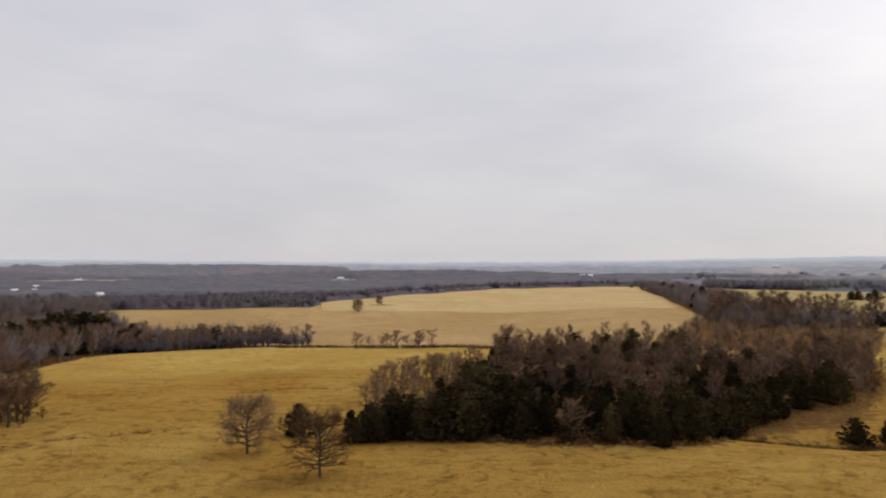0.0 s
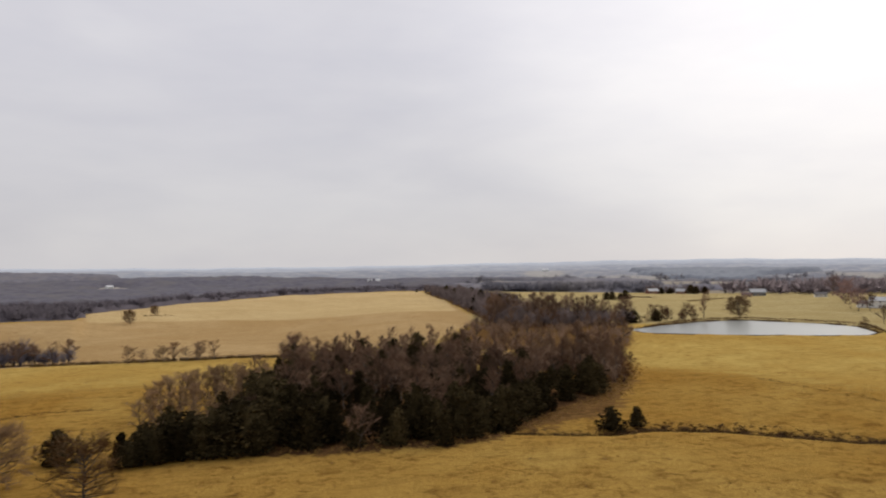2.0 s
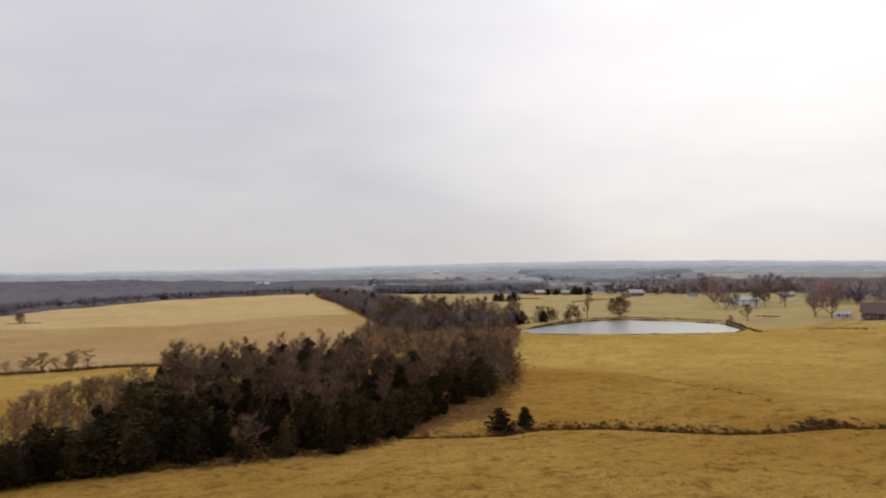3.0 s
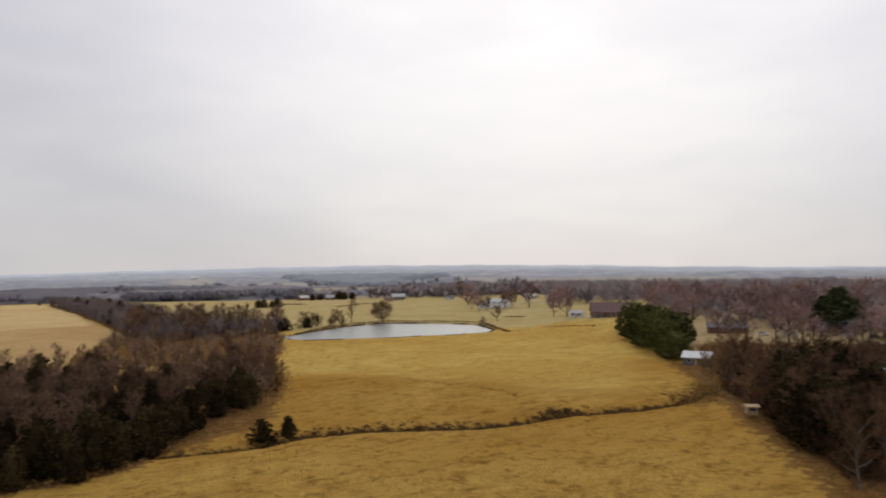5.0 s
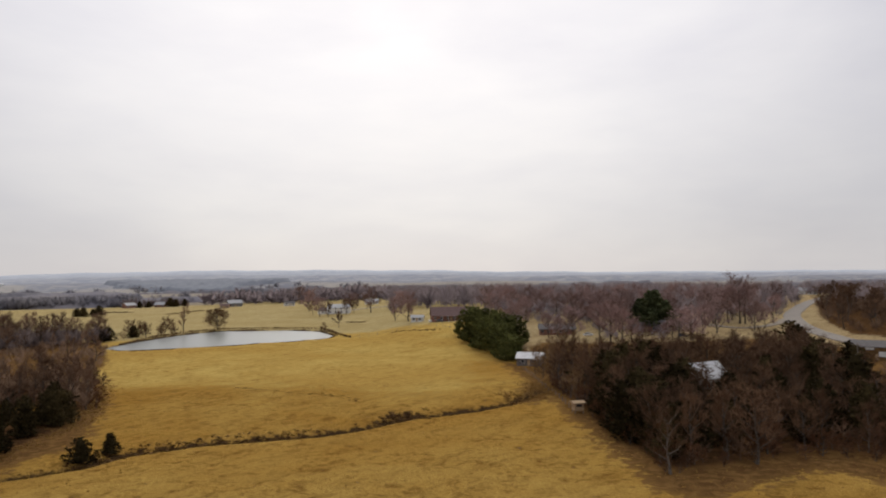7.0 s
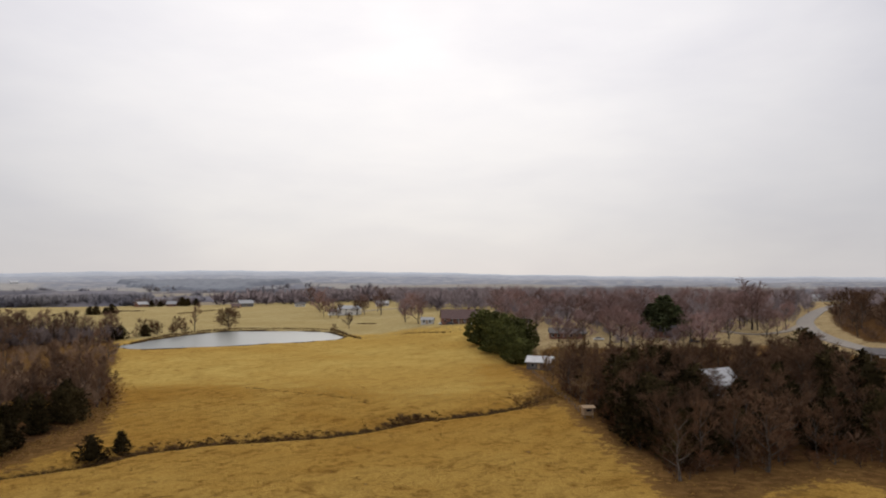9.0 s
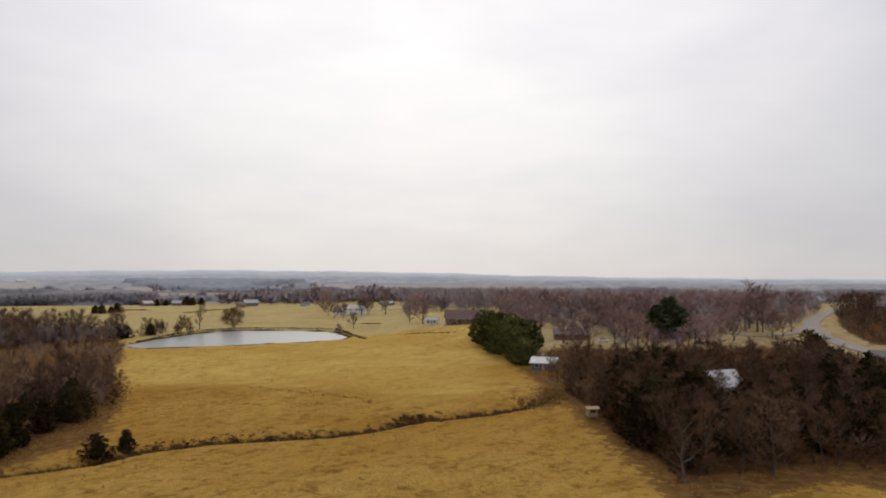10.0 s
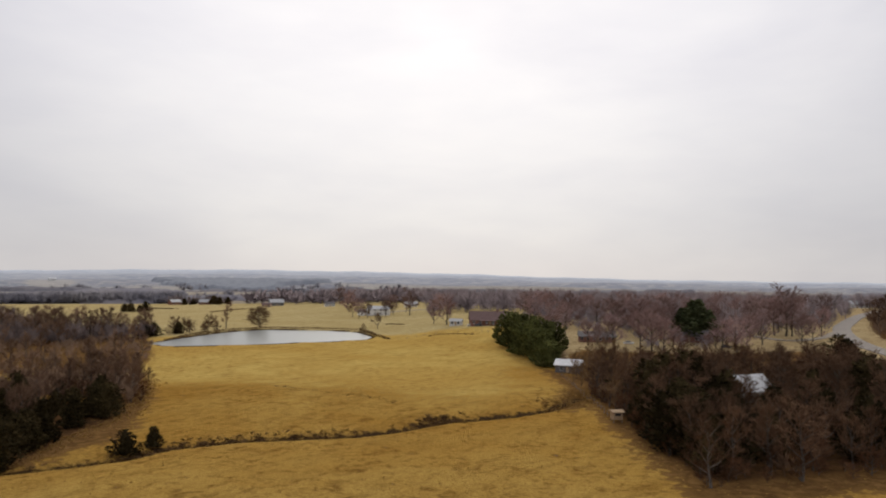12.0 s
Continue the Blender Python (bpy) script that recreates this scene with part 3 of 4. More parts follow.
MAPLE = Kind("maple_tree", "leafless tree with a dense reddish-brown crown", "tree", [grow_bare(s, 7, RED_TWIG, f, w, 0.3, 0.036, 11, 1.3) for s, f, w in ((21, 0.16, 0.42), (22, 0.1, 0.5), (23, 0.2, 0.36), (24, 0.13, 0.46))])
SCRUB = Kind("shrub", "leafless rusty-brown scrub bush", "shrub", [grow_bare(s, 6, RUSTY_TWIG, 0.01, 0.5, 0.3, 0.055, 9, 1.2) for s in (31, 32)])
CEDAR_TREE = Kind("cedar_tree", "dark green red-cedar with a dense conical crown", "tree", [grow_cedar(s, 540, CEDAR, f, b, 0.31) for s, f, b in ((41, 0.36, 0.62), (42, 0.31, 0.75), (43, 0.40, 0.5), (44, 0.37, 0.45))])
ROUND_EVERGREEN = Kind("evergreen_tree", "broad rounded green evergreen tree", "tree", [grow_cedar(s, 1300, EVERGREEN, 0.46, 0.36, 0.26, 0.02) for s in (51, 52)])
THICKET = Kind("sapling", "thin brown leafless sapling in a thicket", "tree", [grow_bare(s, 6, BROWN_TWIG, 0.05, 0.3, 0.5, 0.036, 7, 1.6) for s in (36, 37)])
PINE_TREE = Kind("pine_tree", "tall dark green pine with a ragged crown", "tree", [grow_cedar(s, 620, DARK_GREEN, 0.27, 0.6, 0.36, 0.12) for s in (61, 62)])


def planted(kind, spots, seed, group="", label="", broad=1.0):
    rng = random.Random(seed)
    for bearing, distance, height in spots:
        kind.plant(ground_at(bearing, distance, 0.1), height, rng, group, label, broad)


def wooded(kind, polygon, gap, low, high, seed, group, most=400, label="", avoid=(), broad=1.0):
    rng = random.Random(seed)
    for x, y in scatter(rng, polygon, gap, most=most, avoid=avoid):
        kind.plant((x, y, float(land(x, y)) - 0.1), rng.uniform(low, high), rng, group, label, broad)


# ---- near meadow ----
planted(LONE_OAK, [(-15.1, 119.5, 10.8), (-9.6, 104.5, 11.6)], 1, "lone trees in the meadow", "lone leafless oak standing in dry grass", broad=1.1)
planted(CEDAR_TREE, [(-11.2, 131, 6.2), (29.9, 144, 4.9), (31.8, 149, 4.3)], 2, "small cedars in the meadow", "small bushy dark cedar in the open meadow", 1.45)
planted(SCRUB, [(-12.3, 133, 3.4), (-30.9, 157, 6), (-31.8, 154, 6.5), (-31.2, 164, 6), (-29.9, 158, 5), (-30.4, 152, 4), (-29.0, 157, 2.5), (-32.8, 156, 6)], 3, "meadow bushes")
planted(OAK, [(-31.6, 156, 13.5), (-30.6, 158, 13), (-31.1, 152, 11), (-32.3, 160, 14), (-29.9, 160, 11), (-30.2, 154, 9.5), (-33.2, 155, 13)], 46, "trees at the meadow corner", broad=1.15)

# ---- the cedar wood and the bare wood behind it ----
EDGE = [(-7.2, 131, 5.0), (-5.6, 132, 6.2), (-3.9, 141, 7.0), (0.4, 135, 7.6), (2.6, 131, 9.6), (4.6, 133, 7.2), (6.0, 129, 9.8), (8.3, 131, 8.0),
        (12.4, 130, 8.4), (14.6, 133, 10.2), (16.2, 131, 7.4), (18.3, 132, 10.0), (20.1, 138, 8.2), (21.4, 140, 9.6), (23.4, 153, 8.0), (24.6, 160, 9.4), (26.4, 173, 7.6), (27.8, 183, 8.4), (28.9, 189, 7.0)]
planted(CEDAR_TREE, [(-6.7, 125, 4.6), (-6.2, 129, 5.4), (-5.1, 126, 5.8), (-4.4, 129, 6.6), (-3.3, 127, 6.4), (-2.6, 131, 7.6), (-1.7, 127, 7.2), (-0.9, 130, 8.2), (-0.2, 127, 7.6), (0.7, 131, 9.2), (1.7, 128, 8.6), (2.9, 150, 11.2)], 48, "cedars of the wood", broad=1.5)
planted(CEDAR_TREE, EDGE, 4, "cedars of the wood", broad=1.15)
wooded(CEDAR_TREE, CEDAR_WOOD, 6.6, 4.5, 9, 5, "cedars of the wood", 112)
wooded(OAK, [(4, 165), (14, 150), (21, 158), (26, 188), (26, 205), (20, 225), (5, 226)], 6, 8.5, 11.5, 6, "bare trees of the wood", 70)
planted(OAK, [(10.3, 126, 8.5), (16.5, 135, 8.5), (1.6, 140, 9)], 31, "bare trees of the wood")
wooded(SLIM, BACK_WOOD, 5.5, 7.5, 12, 7, "bare trees of the wood", 80)
wooded(CEDAR_TREE, [(3.2, 222), (9, 232), (15, 230), (19, 228), (18, 250), (9, 255), (4, 240)], 9, 6, 9.5, 43, "cedars of the wood", 26, broad=1.1)
planted(OAK, [(29.3, 212, 13.5), (5.2, 232, 14), (27.5, 215, 13)], 8, "bare trees of the wood", broad=1.2)
planted(FENCE_TREE, [(-6.0, 153.3, 7.1), (-5.4, 158.1, 7.5), (-5.0, 161.0, 8.4), (-4.5, 164.9, 8.5), (-4.1, 166.8, 9.1), (-3.7, 170.7, 8.5), (-3.3, 172.7, 8.7), (-2.8, 174.6, 8.5), (-2.3, 175.6, 8.7), (-1.8, 179.4, 8.4), (-1.3, 182.4, 8.5), (-0.8, 186.2, 8.4), (-0.2, 190.1, 8.1), (0.3, 194.0, 8.0), (1.0, 199.8, 7.5), (1.6, 205.6, 7.5), (2.4, 213.4, 8.5)], 9, "slender trees by the wood", broad=1.1)
wooded(FENCE_TREE, [(-5.6, 140), (-2, 135), (1, 160), (4, 205), (3, 225), (0, 200), (-3, 172)], 4.2, 4.5, 8, 49, "saplings by the wood", 45)
wooded(SCRUB, [(26, 200), (30.8, 190), (31.4, 240), (29, 262), (24, 262)], 6, 3, 5.5, 10, "scrub of the wood", 30)

# ---- field edges ----
planted(FENCE_TREE, [(-6.8, 276, 7.2), (-5.8, 277, 5.8), (-4.9, 277, 5.4), (-4.4, 277, 6.6), (-3.6, 277, 7.7), (-2.8, 277, 6.3), (-2.2, 277, 7.2), (-1.9, 277, 7.8), (-0.8, 276, 8.2)], 11, "trees along the fence", broad=1.5)
planted(CEDAR_TREE, [(33.7, 915, 9), (36.2, 918, 10.5), (35.8, 924, 12), (34.3, 926, 8), (36.8, 930, 10)], 59, "cedars round the barns", broad=1.4)
planted(CEDAR_TREE, [(14.7, 885, 4.5)], 37, label="small dark bush on the field crest")
planted(LONE_OAK, [(-6.7, 478, 10.4), (-5.0, 529, 8.0)], 12, "lone trees in the second field")
wooded(SLIM, [(-36, 228), (-30.4, 240), (-28, 262), (-23, 300), (-22, 325), (-27, 330), (-34, 300)], 6, 9, 14, 13, "trees of the hollow", 56)
planted(CEDAR_TREE, [(-28.6, 345, 15), (-27.4, 352, 16.5), (-26.4, 348, 15.5), (-25.4, 356, 14), (-31.0, 300, 13), (-29.8, 310, 14), (-24.2, 306, 9), (-22.9, 304, 9.5), (-22.1, 303, 8), (-17.6, 301, 8.5)], 47, "cedars of the hollow", broad=1.4)
wooded(CEDAR_TREE, [(-33, 266), (-27, 285), (-24, 306), (-22, 322), (-30, 340)], 10, 8, 12, 14, "cedars of the hollow", 16)
wooded(SLIM, [(-26, 294), (-10.5, 292), (-10.5, 304), (-18, 316), (-26, 322)], 4.5, 7, 11, 34, "bushy trees of the hollow", 42, broad=1.5)
wooded(CEDAR_TREE, [(16, 800), (17.6, 640), (19.2, 500), (21.5, 450), (22, 560), (19, 800)], 18, 9, 12, 32, "cedars of the long hedge", 12)
wooded(SLIM, [(20.6, 400), (26, 390), (31.2, 408), (31, 428), (25, 440), (21, 434)], 7, 11, 18, 57, "trees of the belt by the pond", 62, broad=1.5)
wooded(SLIM, [(18, 292), (30, 268), (31.3, 320), (31, 395), (26, 380), (20.5, 385)], 11, 8, 14, 33, "bare trees between wood and hedge", 26)

# ---- pond side ----
planted(LONE_OAK, [(39.2, 462, 15)], 16, label="bare spreading tree behind the pond dam", broad=1.3)
planted(SLIM, [(36.7, 470, 18)], 17)
planted(OAK, [(48.3, 452, 11), (47.5, 560, 13), (48.9, 575, 14), (49.5, 590, 15), (46.3, 585, 13)], 18, "trees round the farmhouse")
planted(SCRUB, [(33.1, 430, 10.5), (33.7, 436, 9.5), (35.4, 450, 11), (35.8, 456, 9), (31.4, 414, 9), (30.7, 418, 10), (47.2, 418, 6)], 36, "bushes by the pond", broad=0.85)
planted(CEDAR_TREE, [(33.3, 425, 7), (31.6, 410, 7.5), (31.0, 405, 7), (30.0, 705, 9), (30.6, 718, 7), (31.0, 733, 9.6), (29.6, 712, 8)], 19, "cedars by the pond", broad=1.5)
wooded(SCRUB, [(32.5, 418), (34.2, 425), (36.5, 445), (36.3, 452), (33.5, 440)], 6, 4, 8, 20, "bushes by the pond", 14)

# ---- right wood ----
CLEAR = [(*plan(76.2, 207), 9), (*plan(76.2, 192), 5), (*plan(75.4, 182), 5), (*plan(76.8, 184), 4), (*plan(87.3, 280), 14), (*plan(87.3, 250), 22), (*plan(88, 225), 19), (*plan(88.6, 195), 13)]
planted(ROUND_EVERGREEN, [(58.8, 346, 15), (59.4, 326, 16), (60.3, 304, 15.5), (61.1, 286, 13.5), (61.9, 270, 10.5), (61.9, 312, 14.5), (60.6, 330, 15)], 21, "row of evergreens at the field edge", broad=1.2)
planted(DARK_OAK, [(73.8, 121, 12.8), (79.8, 132, 14)], 22, "bare trees of the right wood", broad=1.1)
wooded(DARK_OAK, RIGHT_WOOD, 6, 9.5, 13.5, 23, "bare trees of the right wood", 130, avoid=CLEAR)
wooded(DARK_OAK, [(68, 205), (74, 190), (82, 195), (90, 200), (90, 245), (80, 250), (70, 240)], 8, 12.5, 17, 50, "bare trees of the right wood", 60, avoid=CLEAR)
wooded(CEDAR_TREE, [(70, 150), (74, 135), (79, 150), (90, 165), (90, 230), (80, 210), (72, 180)], 8, 8, 12, 24, "cedars of the right wood", 55, avoid=CLEAR)
wooded(SCRUB, RIGHT_WOOD, 5.5, 3, 6.5, 25, "scrub of the right wood", 110, avoid=CLEAR)
planted(PINE_TREE, [(72.8, 366, 20.5), (71.9, 369, 16), (73.5, 370, 15.5)], 26, "village pines", broad=1.7)
planted(CEDAR_TREE, [(82.3, 303, 13), (83.7, 262, 11), (84.2, 256, 10.5), (85.9, 262, 10), (86.3, 258, 9), (75.0, 140, 10), (71.6, 148, 11), (72.5, 160, 12), (78, 168, 12), (74.4, 176, 12), (69.4, 190, 13), (70.6, 200, 14), (71.9, 205, 14), (73.2, 200, 13.5), (69.7, 166, 11), (71.5, 172, 12), (84.0, 210, 14.5), (86.2, 190, 14), (84.9, 204, 11), (82.7, 260, 15.5)], 35, "cedars of the right wood", broad=1.3)

# ---- village trees ----
NEAR_VILLAGE = [(59.5, 470), (61.5, 400), (63.5, 372), (68, 364), (69.5, 325), (71.5, 315), (75.5, 335), (76, 375), (81.6, 440), (82, 520), (70, 540), (60, 540)]
wooded(MAPLE, NEAR_VILLAGE, 9.5, 8, 21, 27, "trees of the village", 92, avoid=[(*plan(72.8, 352), 25)])
planted(MAPLE, [(62.2, 372, 15), (63.1, 380, 17), (65.6, 338, 12), (66.2, 331, 11), (72.2, 338, 8), (73.6, 336, 9), (71.2, 335, 11), (74.2, 340, 11), (64.8, 338, 13), (66.8, 335, 18), (68.7, 330, 19), (69.6, 322, 20), (70.4, 326, 18), (74.6, 330, 17), (75.6, 322, 18), (76.4, 345, 18), (77.3, 360, 19),
                (78.9, 398, 28), (79.3, 398, 22), (79.9, 372, 15), (80.6, 380, 14), (81.2, 400, 16), (53.8, 433, 21), (52.7, 456, 17), (46.8, 563, 18), (50.8, 575, 24), (49.0, 600, 19), (45.3, 792, 22), (45.9, 685, 21), (64.5, 482, 18), (66.8, 374, 23), (68.7, 370, 23), (68.1, 422, 20), (70.2, 359, 21), (74.2, 384, 19), (77.1, 395, 26), (53.2, 560, 18), (49.4, 640, 17), (50.5, 620, 15), (46.0, 640, 16)], 29, "trees of the village")
wooded(THICKET, [(62.9, 258), (64.8, 208), (66.8, 180), (70, 200), (70.5, 270), (66, 300)], 4.5, 5, 9.5, 30, "saplings behind the field edge", 120)
wooded(DARK_OAK, ROAD_WOOD, 7.5, 13, 19, 28, "trees along the road", 100, avoid=[(*plan(87.6, 700), 26)])
BORDER = [(64.9, 205), (67.6, 172), (71.0, 138), (73.5, 122), (74.8, 128), (72.0, 146), (68.8, 180), (65.8, 213)]
wooded(SCRUB, BORDER, 3.2, 2, 5, 41, "bushes at the edge of the right wood", 42)
wooded(CEDAR_TREE, [(68.4, 174), (71.3, 142), (73.8, 127), (75, 132), (72, 148), (69, 180)], 6, 4, 8, 42, "cedars of the right wood", 14, broad=1.2)
wooded(SCRUB, [(74.4, 122), (78, 129), (82, 137), (88, 142), (92, 144), (92, 154), (84, 150), (78, 136), (75, 128)], 3.4, 2.5, 6, 45, "bushes at the edge of the right wood", 46)

# ---- woods and brush too many to count, each one mesh ----


def tuft_form(rng, spikes, low, high, spread, width, base=0.0):
    """One small form of three-sided spikes, as arrays of corners and triangles, 1 m high."""
    shape = Shape()
    for _ in range(spikes):
        a = rng.uniform(0, 6.2832)
        z = rng.uniform(base, high * 0.55) if base else 0.0
        start = Vector((math.cos(a), math.sin(a), 0)) * spread * rng.uniform(0, 0.45) + Vector((0, 0, z))
        lean = rng.uniform(0.2, 1.0) * spread
        shape.spike(start, start + Vector((math.cos(a) * lean, math.sin(a) * lean, rng.uniform(low, high) - z * 0.6)), width * rng.uniform(0.7, 1.2))
    if base:
        shape.tube((0, 0, -0.05), (0, 0, base + 0.2), 0.022, 0.015, 3)
    tris = []
    for f in shape.f:
        tris += [(f[0], f[i], f[i + 1]) for i in range(1, len(f) - 1)]
    return np.array([tuple(v) for v in shape.v]), np.array(tris)


def crown_form(rng, spikes, radius, width, low):
    """One leafless crown, 1 m high: twigs from the stem out to an uneven rounded outline."""
    shape = Shape().tube((0, 0, -0.05), (0, 0, 0.55), 0.02, 0.01, 3)
    lumps = [(rng.uniform(0, 6.28), rng.uniform(0.7, 1.25)) for _ in range(4)]
    for _ in range(spikes):
        a, s = rng.uniform(0, 6.2832), rng.uniform(-0.85, 1.0)
        r = radius * math.sqrt(max(0.05, 1 - s * s)) * max(lumps, key=lambda q: math.cos(q[0] - a))[1]
        tip = Vector((math.cos(a) * r, math.sin(a) * r, (1 + low) / 2 + s * (1 - low) / 2 * rng.uniform(0.85, 1.02)))
        start = Vector((tip.x * 0.25, tip.y * 0.25, low + (tip.z - low) * rng.uniform(0.3, 0.6)))
        shape.spike(start, tip, width * rng.uniform(0.7, 1.3))
    tris = []
    for f in shape.f:
        tris += [(f[0], f[i], f[i + 1]) for i in range(1, len(f) - 1)]
    return np.array([tuple(v) for v in shape.v]), np.array(tris)


def strewn(name, label, category, forms, spots, sizes, material, seed, sink=0.05, squash=1.0):
    """Many copies of small forms at (x, y) spots, in one mesh."""
    rng = np.random.RandomState(seed)
    spots = np.asarray(spots, float)
    z = land(spots[:, 0], spots[:, 1]) - sink
    verts, tris, normals, n = [], [], [], 0
    for i, (x, y) in enumerate(spots):
        v, f = forms[rng.randint(len(forms))]
        a, s = rng.uniform(0, 6.2832), rng.uniform(*sizes)
        c, k = math.cos(a), math.sin(a)
        w = s * squash * rng.uniform(0.8, 1.25)
        verts.append(np.stack([x + (v[:, 0] * c - v[:, 1] * k) * w, y + (v[:, 0] * k + v[:, 1] * c) * w, z[i] + v[:, 2] * s], 1))
        tris.append(f + n)
        normals.append(np.stack([(v[:, 0] * c - v[:, 1] * k) * 1.1, (v[:, 0] * k + v[:, 1] * c) * 1.1, (v[:, 2] - 0.3) * 0.8 + 0.3], 1))
        n += len(v)
    mesh = bpy.data.meshes.new(name)
    mesh.from_pydata(np.concatenate(verts).tolist(), [], np.concatenate(tris).tolist())
    mesh.materials.append(material)
    if name == "woodland":
        # each crown is shaded as one soft mass of twigs
        soft = np.concatenate(normals)
        mesh.normals_split_custom_set_from_vertices((soft / np.linalg.norm(soft, axis=1, keepdims=True)).tolist())
    return tagged(new(name, mesh), label, category, kind="stuff")


def spread_polar(rng, count, bearings, distances, keep):
    """Random (x, y) in a sector, even over its area, where keep(bearing, distance, x, y) holds."""
    a = rng.uniform(*bearings, count)
    d = np.sqrt(rng.uniform(distances[0] ** 2, distances[1] ** 2, count))
    x, y = d * np.sin(np.radians(a)), d * np.cos(np.radians(a))
    ok = keep(a, d, x, y)
    return np.stack([x[ok], y[ok]], 1)


forms_rng = random.Random(77)
FAR_TREES = [crown_form(forms_rng, 15, 0.40, 0.052, 0.06) for _ in range(6)]
MID_TREES = [crown_form(forms_rng, 36, 0.34, 0.0185, 0.12) for _ in range(6)]
GRASS = [tuft_form(forms_rng, 4, 0.5, 1.0, 0.55, 0.16) for _ in range(5)]
BRIARS = [tuft_form(forms_rng, 9, 0.4, 1.0, 0.6, 0.06) for _ in range(4)]
many = np.random.RandomState(5)



def not_cleared(a, d, x, y):
    ok = np.ones(a.shape, bool)
    for b, r, across, along in CLEARINGS:
        ok &= ((np.radians(a - b) * r / across) ** 2 + ((d - r) / along) ** 2) > 1
    return ok


def valley(a, d, x, y):
    return (d > rim(a) + 6) & not_cleared(a, d, x, y)


def crest(a, d, x, y):
    return (d > rim(a) + 7) & (d < rim(a) + 62)


def patchy(a, d, x, y):
    return (far_fields(x, y, d) > 0.15) & not_cleared(a, d, x, y)


def everywhere(a, d, x, y):
    return np.ones(a.shape, bool)


def copse(a, d, x, y):
    return (np.sin(x / 41) + np.sin(y / 37 + 1) + np.sin((x - y) / 29) > 1.0) & not_cleared(a, d, x, y)


def behind(a, d, x, y):
    return (np.abs(a - 84) > 1.3) | (d > 860)


def hill_wood(a, d, x, y):
    return ((a - 38) / 6) ** 2 + ((d - 2180) / 260) ** 2 + 0.3 * np.sin(x / 40) * np.sin(y / 33) < 1


def ridge_wood(a, d, x, y):
    return ((a + 21) / 13) ** 2 + ((d - 2080) / 200) ** 2 + 0.3 * np.sin(x / 60) * np.sin(y / 43) < 1


def canopy(label, bearings, distances, keep, height, material, seed, cell):
    """The closed roof of a far wood: an uneven sheet of tree tops that comes down to the ground at its edges."""
    rng = np.random.RandomState(seed)
    rings = np.arange(distances[0], distances[1], cell)
    rays = np.arange(bearings[0], bearings[1], math.degrees(cell / (0.5 * (distances[0] + distances[1]))))
    a, d = np.meshgrid(rays, rings, indexing="ij")
    a = a + rng.uniform(-0.3, 0.3, a.shape) * (rays[1] - rays[0])
    d = d + rng.uniform(-0.3, 0.3, d.shape) * cell
    x, y = d * np.sin(np.radians(a)), d * np.cos(np.radians(a))
    kept = keep(a, d, x, y)
    kept[0], kept[-1], kept[:, 0], kept[:, -1] = False, False, False, False
    tops = height * (0.8 + 0.12 * np.sin(x / 31) * np.sin(y / 23) + rng.uniform(-0.26, 0.26, a.shape))
    z = land(x, y) + np.where(kept, tops, -1.5)
    index = np.arange(a.size).reshape(a.shape)
    quads = np.stack([index[:-1, :-1], index[1:, :-1], index[1:, 1:], index[:-1, 1:]], -1).reshape(-1, 4)
    quads = quads[kept.ravel()[quads].any(axis=1)]
    used = np.unique(quads)
    order = np.zeros(a.size, int)
    order[used] = np.arange(len(used))
    mesh = bpy.data.meshes.new("woodland")
    mesh.from_pydata(np.stack([x, y, z], -1).reshape(-1, 3)[used].tolist(), [], order[quads].tolist())
    mesh.materials.append(material)
    mesh.polygons.foreach_set("use_smooth", [True] * len(quads))
    return tagged(new("woodland", mesh), label, "woods", kind="stuff")


canopy("closed grey-brown crowns of the valley woods", (-37, 17), (490, 1200), valley, 4.0, FAR_WOOD, 51, 7)
# from here on the canopies carry haze in their colour
canopy("crowns of far valley woods, greyed by painted haze", (-38, 20), (1150, 1950), valley, 9, VALLEY_WOOD, 52, 12)
canopy("belts of woods beyond the fields, paled by painted haze", (16.5, 50), (980, 1900), patchy, 9, MISTY_WOOD, 53, 11)
canopy("crowns of woods beyond the village, paled by painted haze", (46, 95), (1000, 1700), patchy, 11, MISTY_WOOD, 54, 12)
canopy("far wood on the crest of a hill, blued by painted haze", (31, 45), (1850, 2500), hill_wood, 11, HAZY_WOOD, 55, 11)
canopy("far wood on a low ridge, greyed by painted haze", (-36, -7), (1830, 2330), ridge_wood, 12, MISTY_WOOD, 56, 13)
strewn("woodland", "grey-brown leafless valley woodland seen far off", "woods", FAR_TREES, spread_polar(many, 4600, (-36, 17), (480, 1150), valley), (7, 12), FAR_WOOD, 1, squash=1.3)
strewn("woodland", "mauve leafless trees along the crest of the fields", "woods", MID_TREES, spread_polar(many, 4000, (-30, 16.5), (470, 1010), crest), (6, 10), FAR_WOOD, 2, squash=1.5)
# trees in the same haze-tinted grey as the canopy
strewn("woodland", "scattered leafless woods beyond the fields, greyed by painted haze", "woods", FAR_TREES, spread_polar(many, 1500, (16.5, 47), (970, 1300), patchy), (8, 13), MISTY_WOOD, 4, squash=1.3)


def area_spots(area, count, rng):
    """Random (x, y) inside a polygon of (bearing, distance)."""
    xy = [plan(*p) for p in area]
    lo, hi = np.min(xy, axis=0), np.max(xy, axis=0)
    p = rng.uniform(lo, hi, (count * 12, 2))
    return p[inside(p[:, 0], p[:, 1], xy)][:count]


strewn("woodland", "long belt of leafless trees between the fields", "woods", MID_TREES, area_spots(HEDGE, 400, many), (8, 14), HEDGE_TWIG, 31)
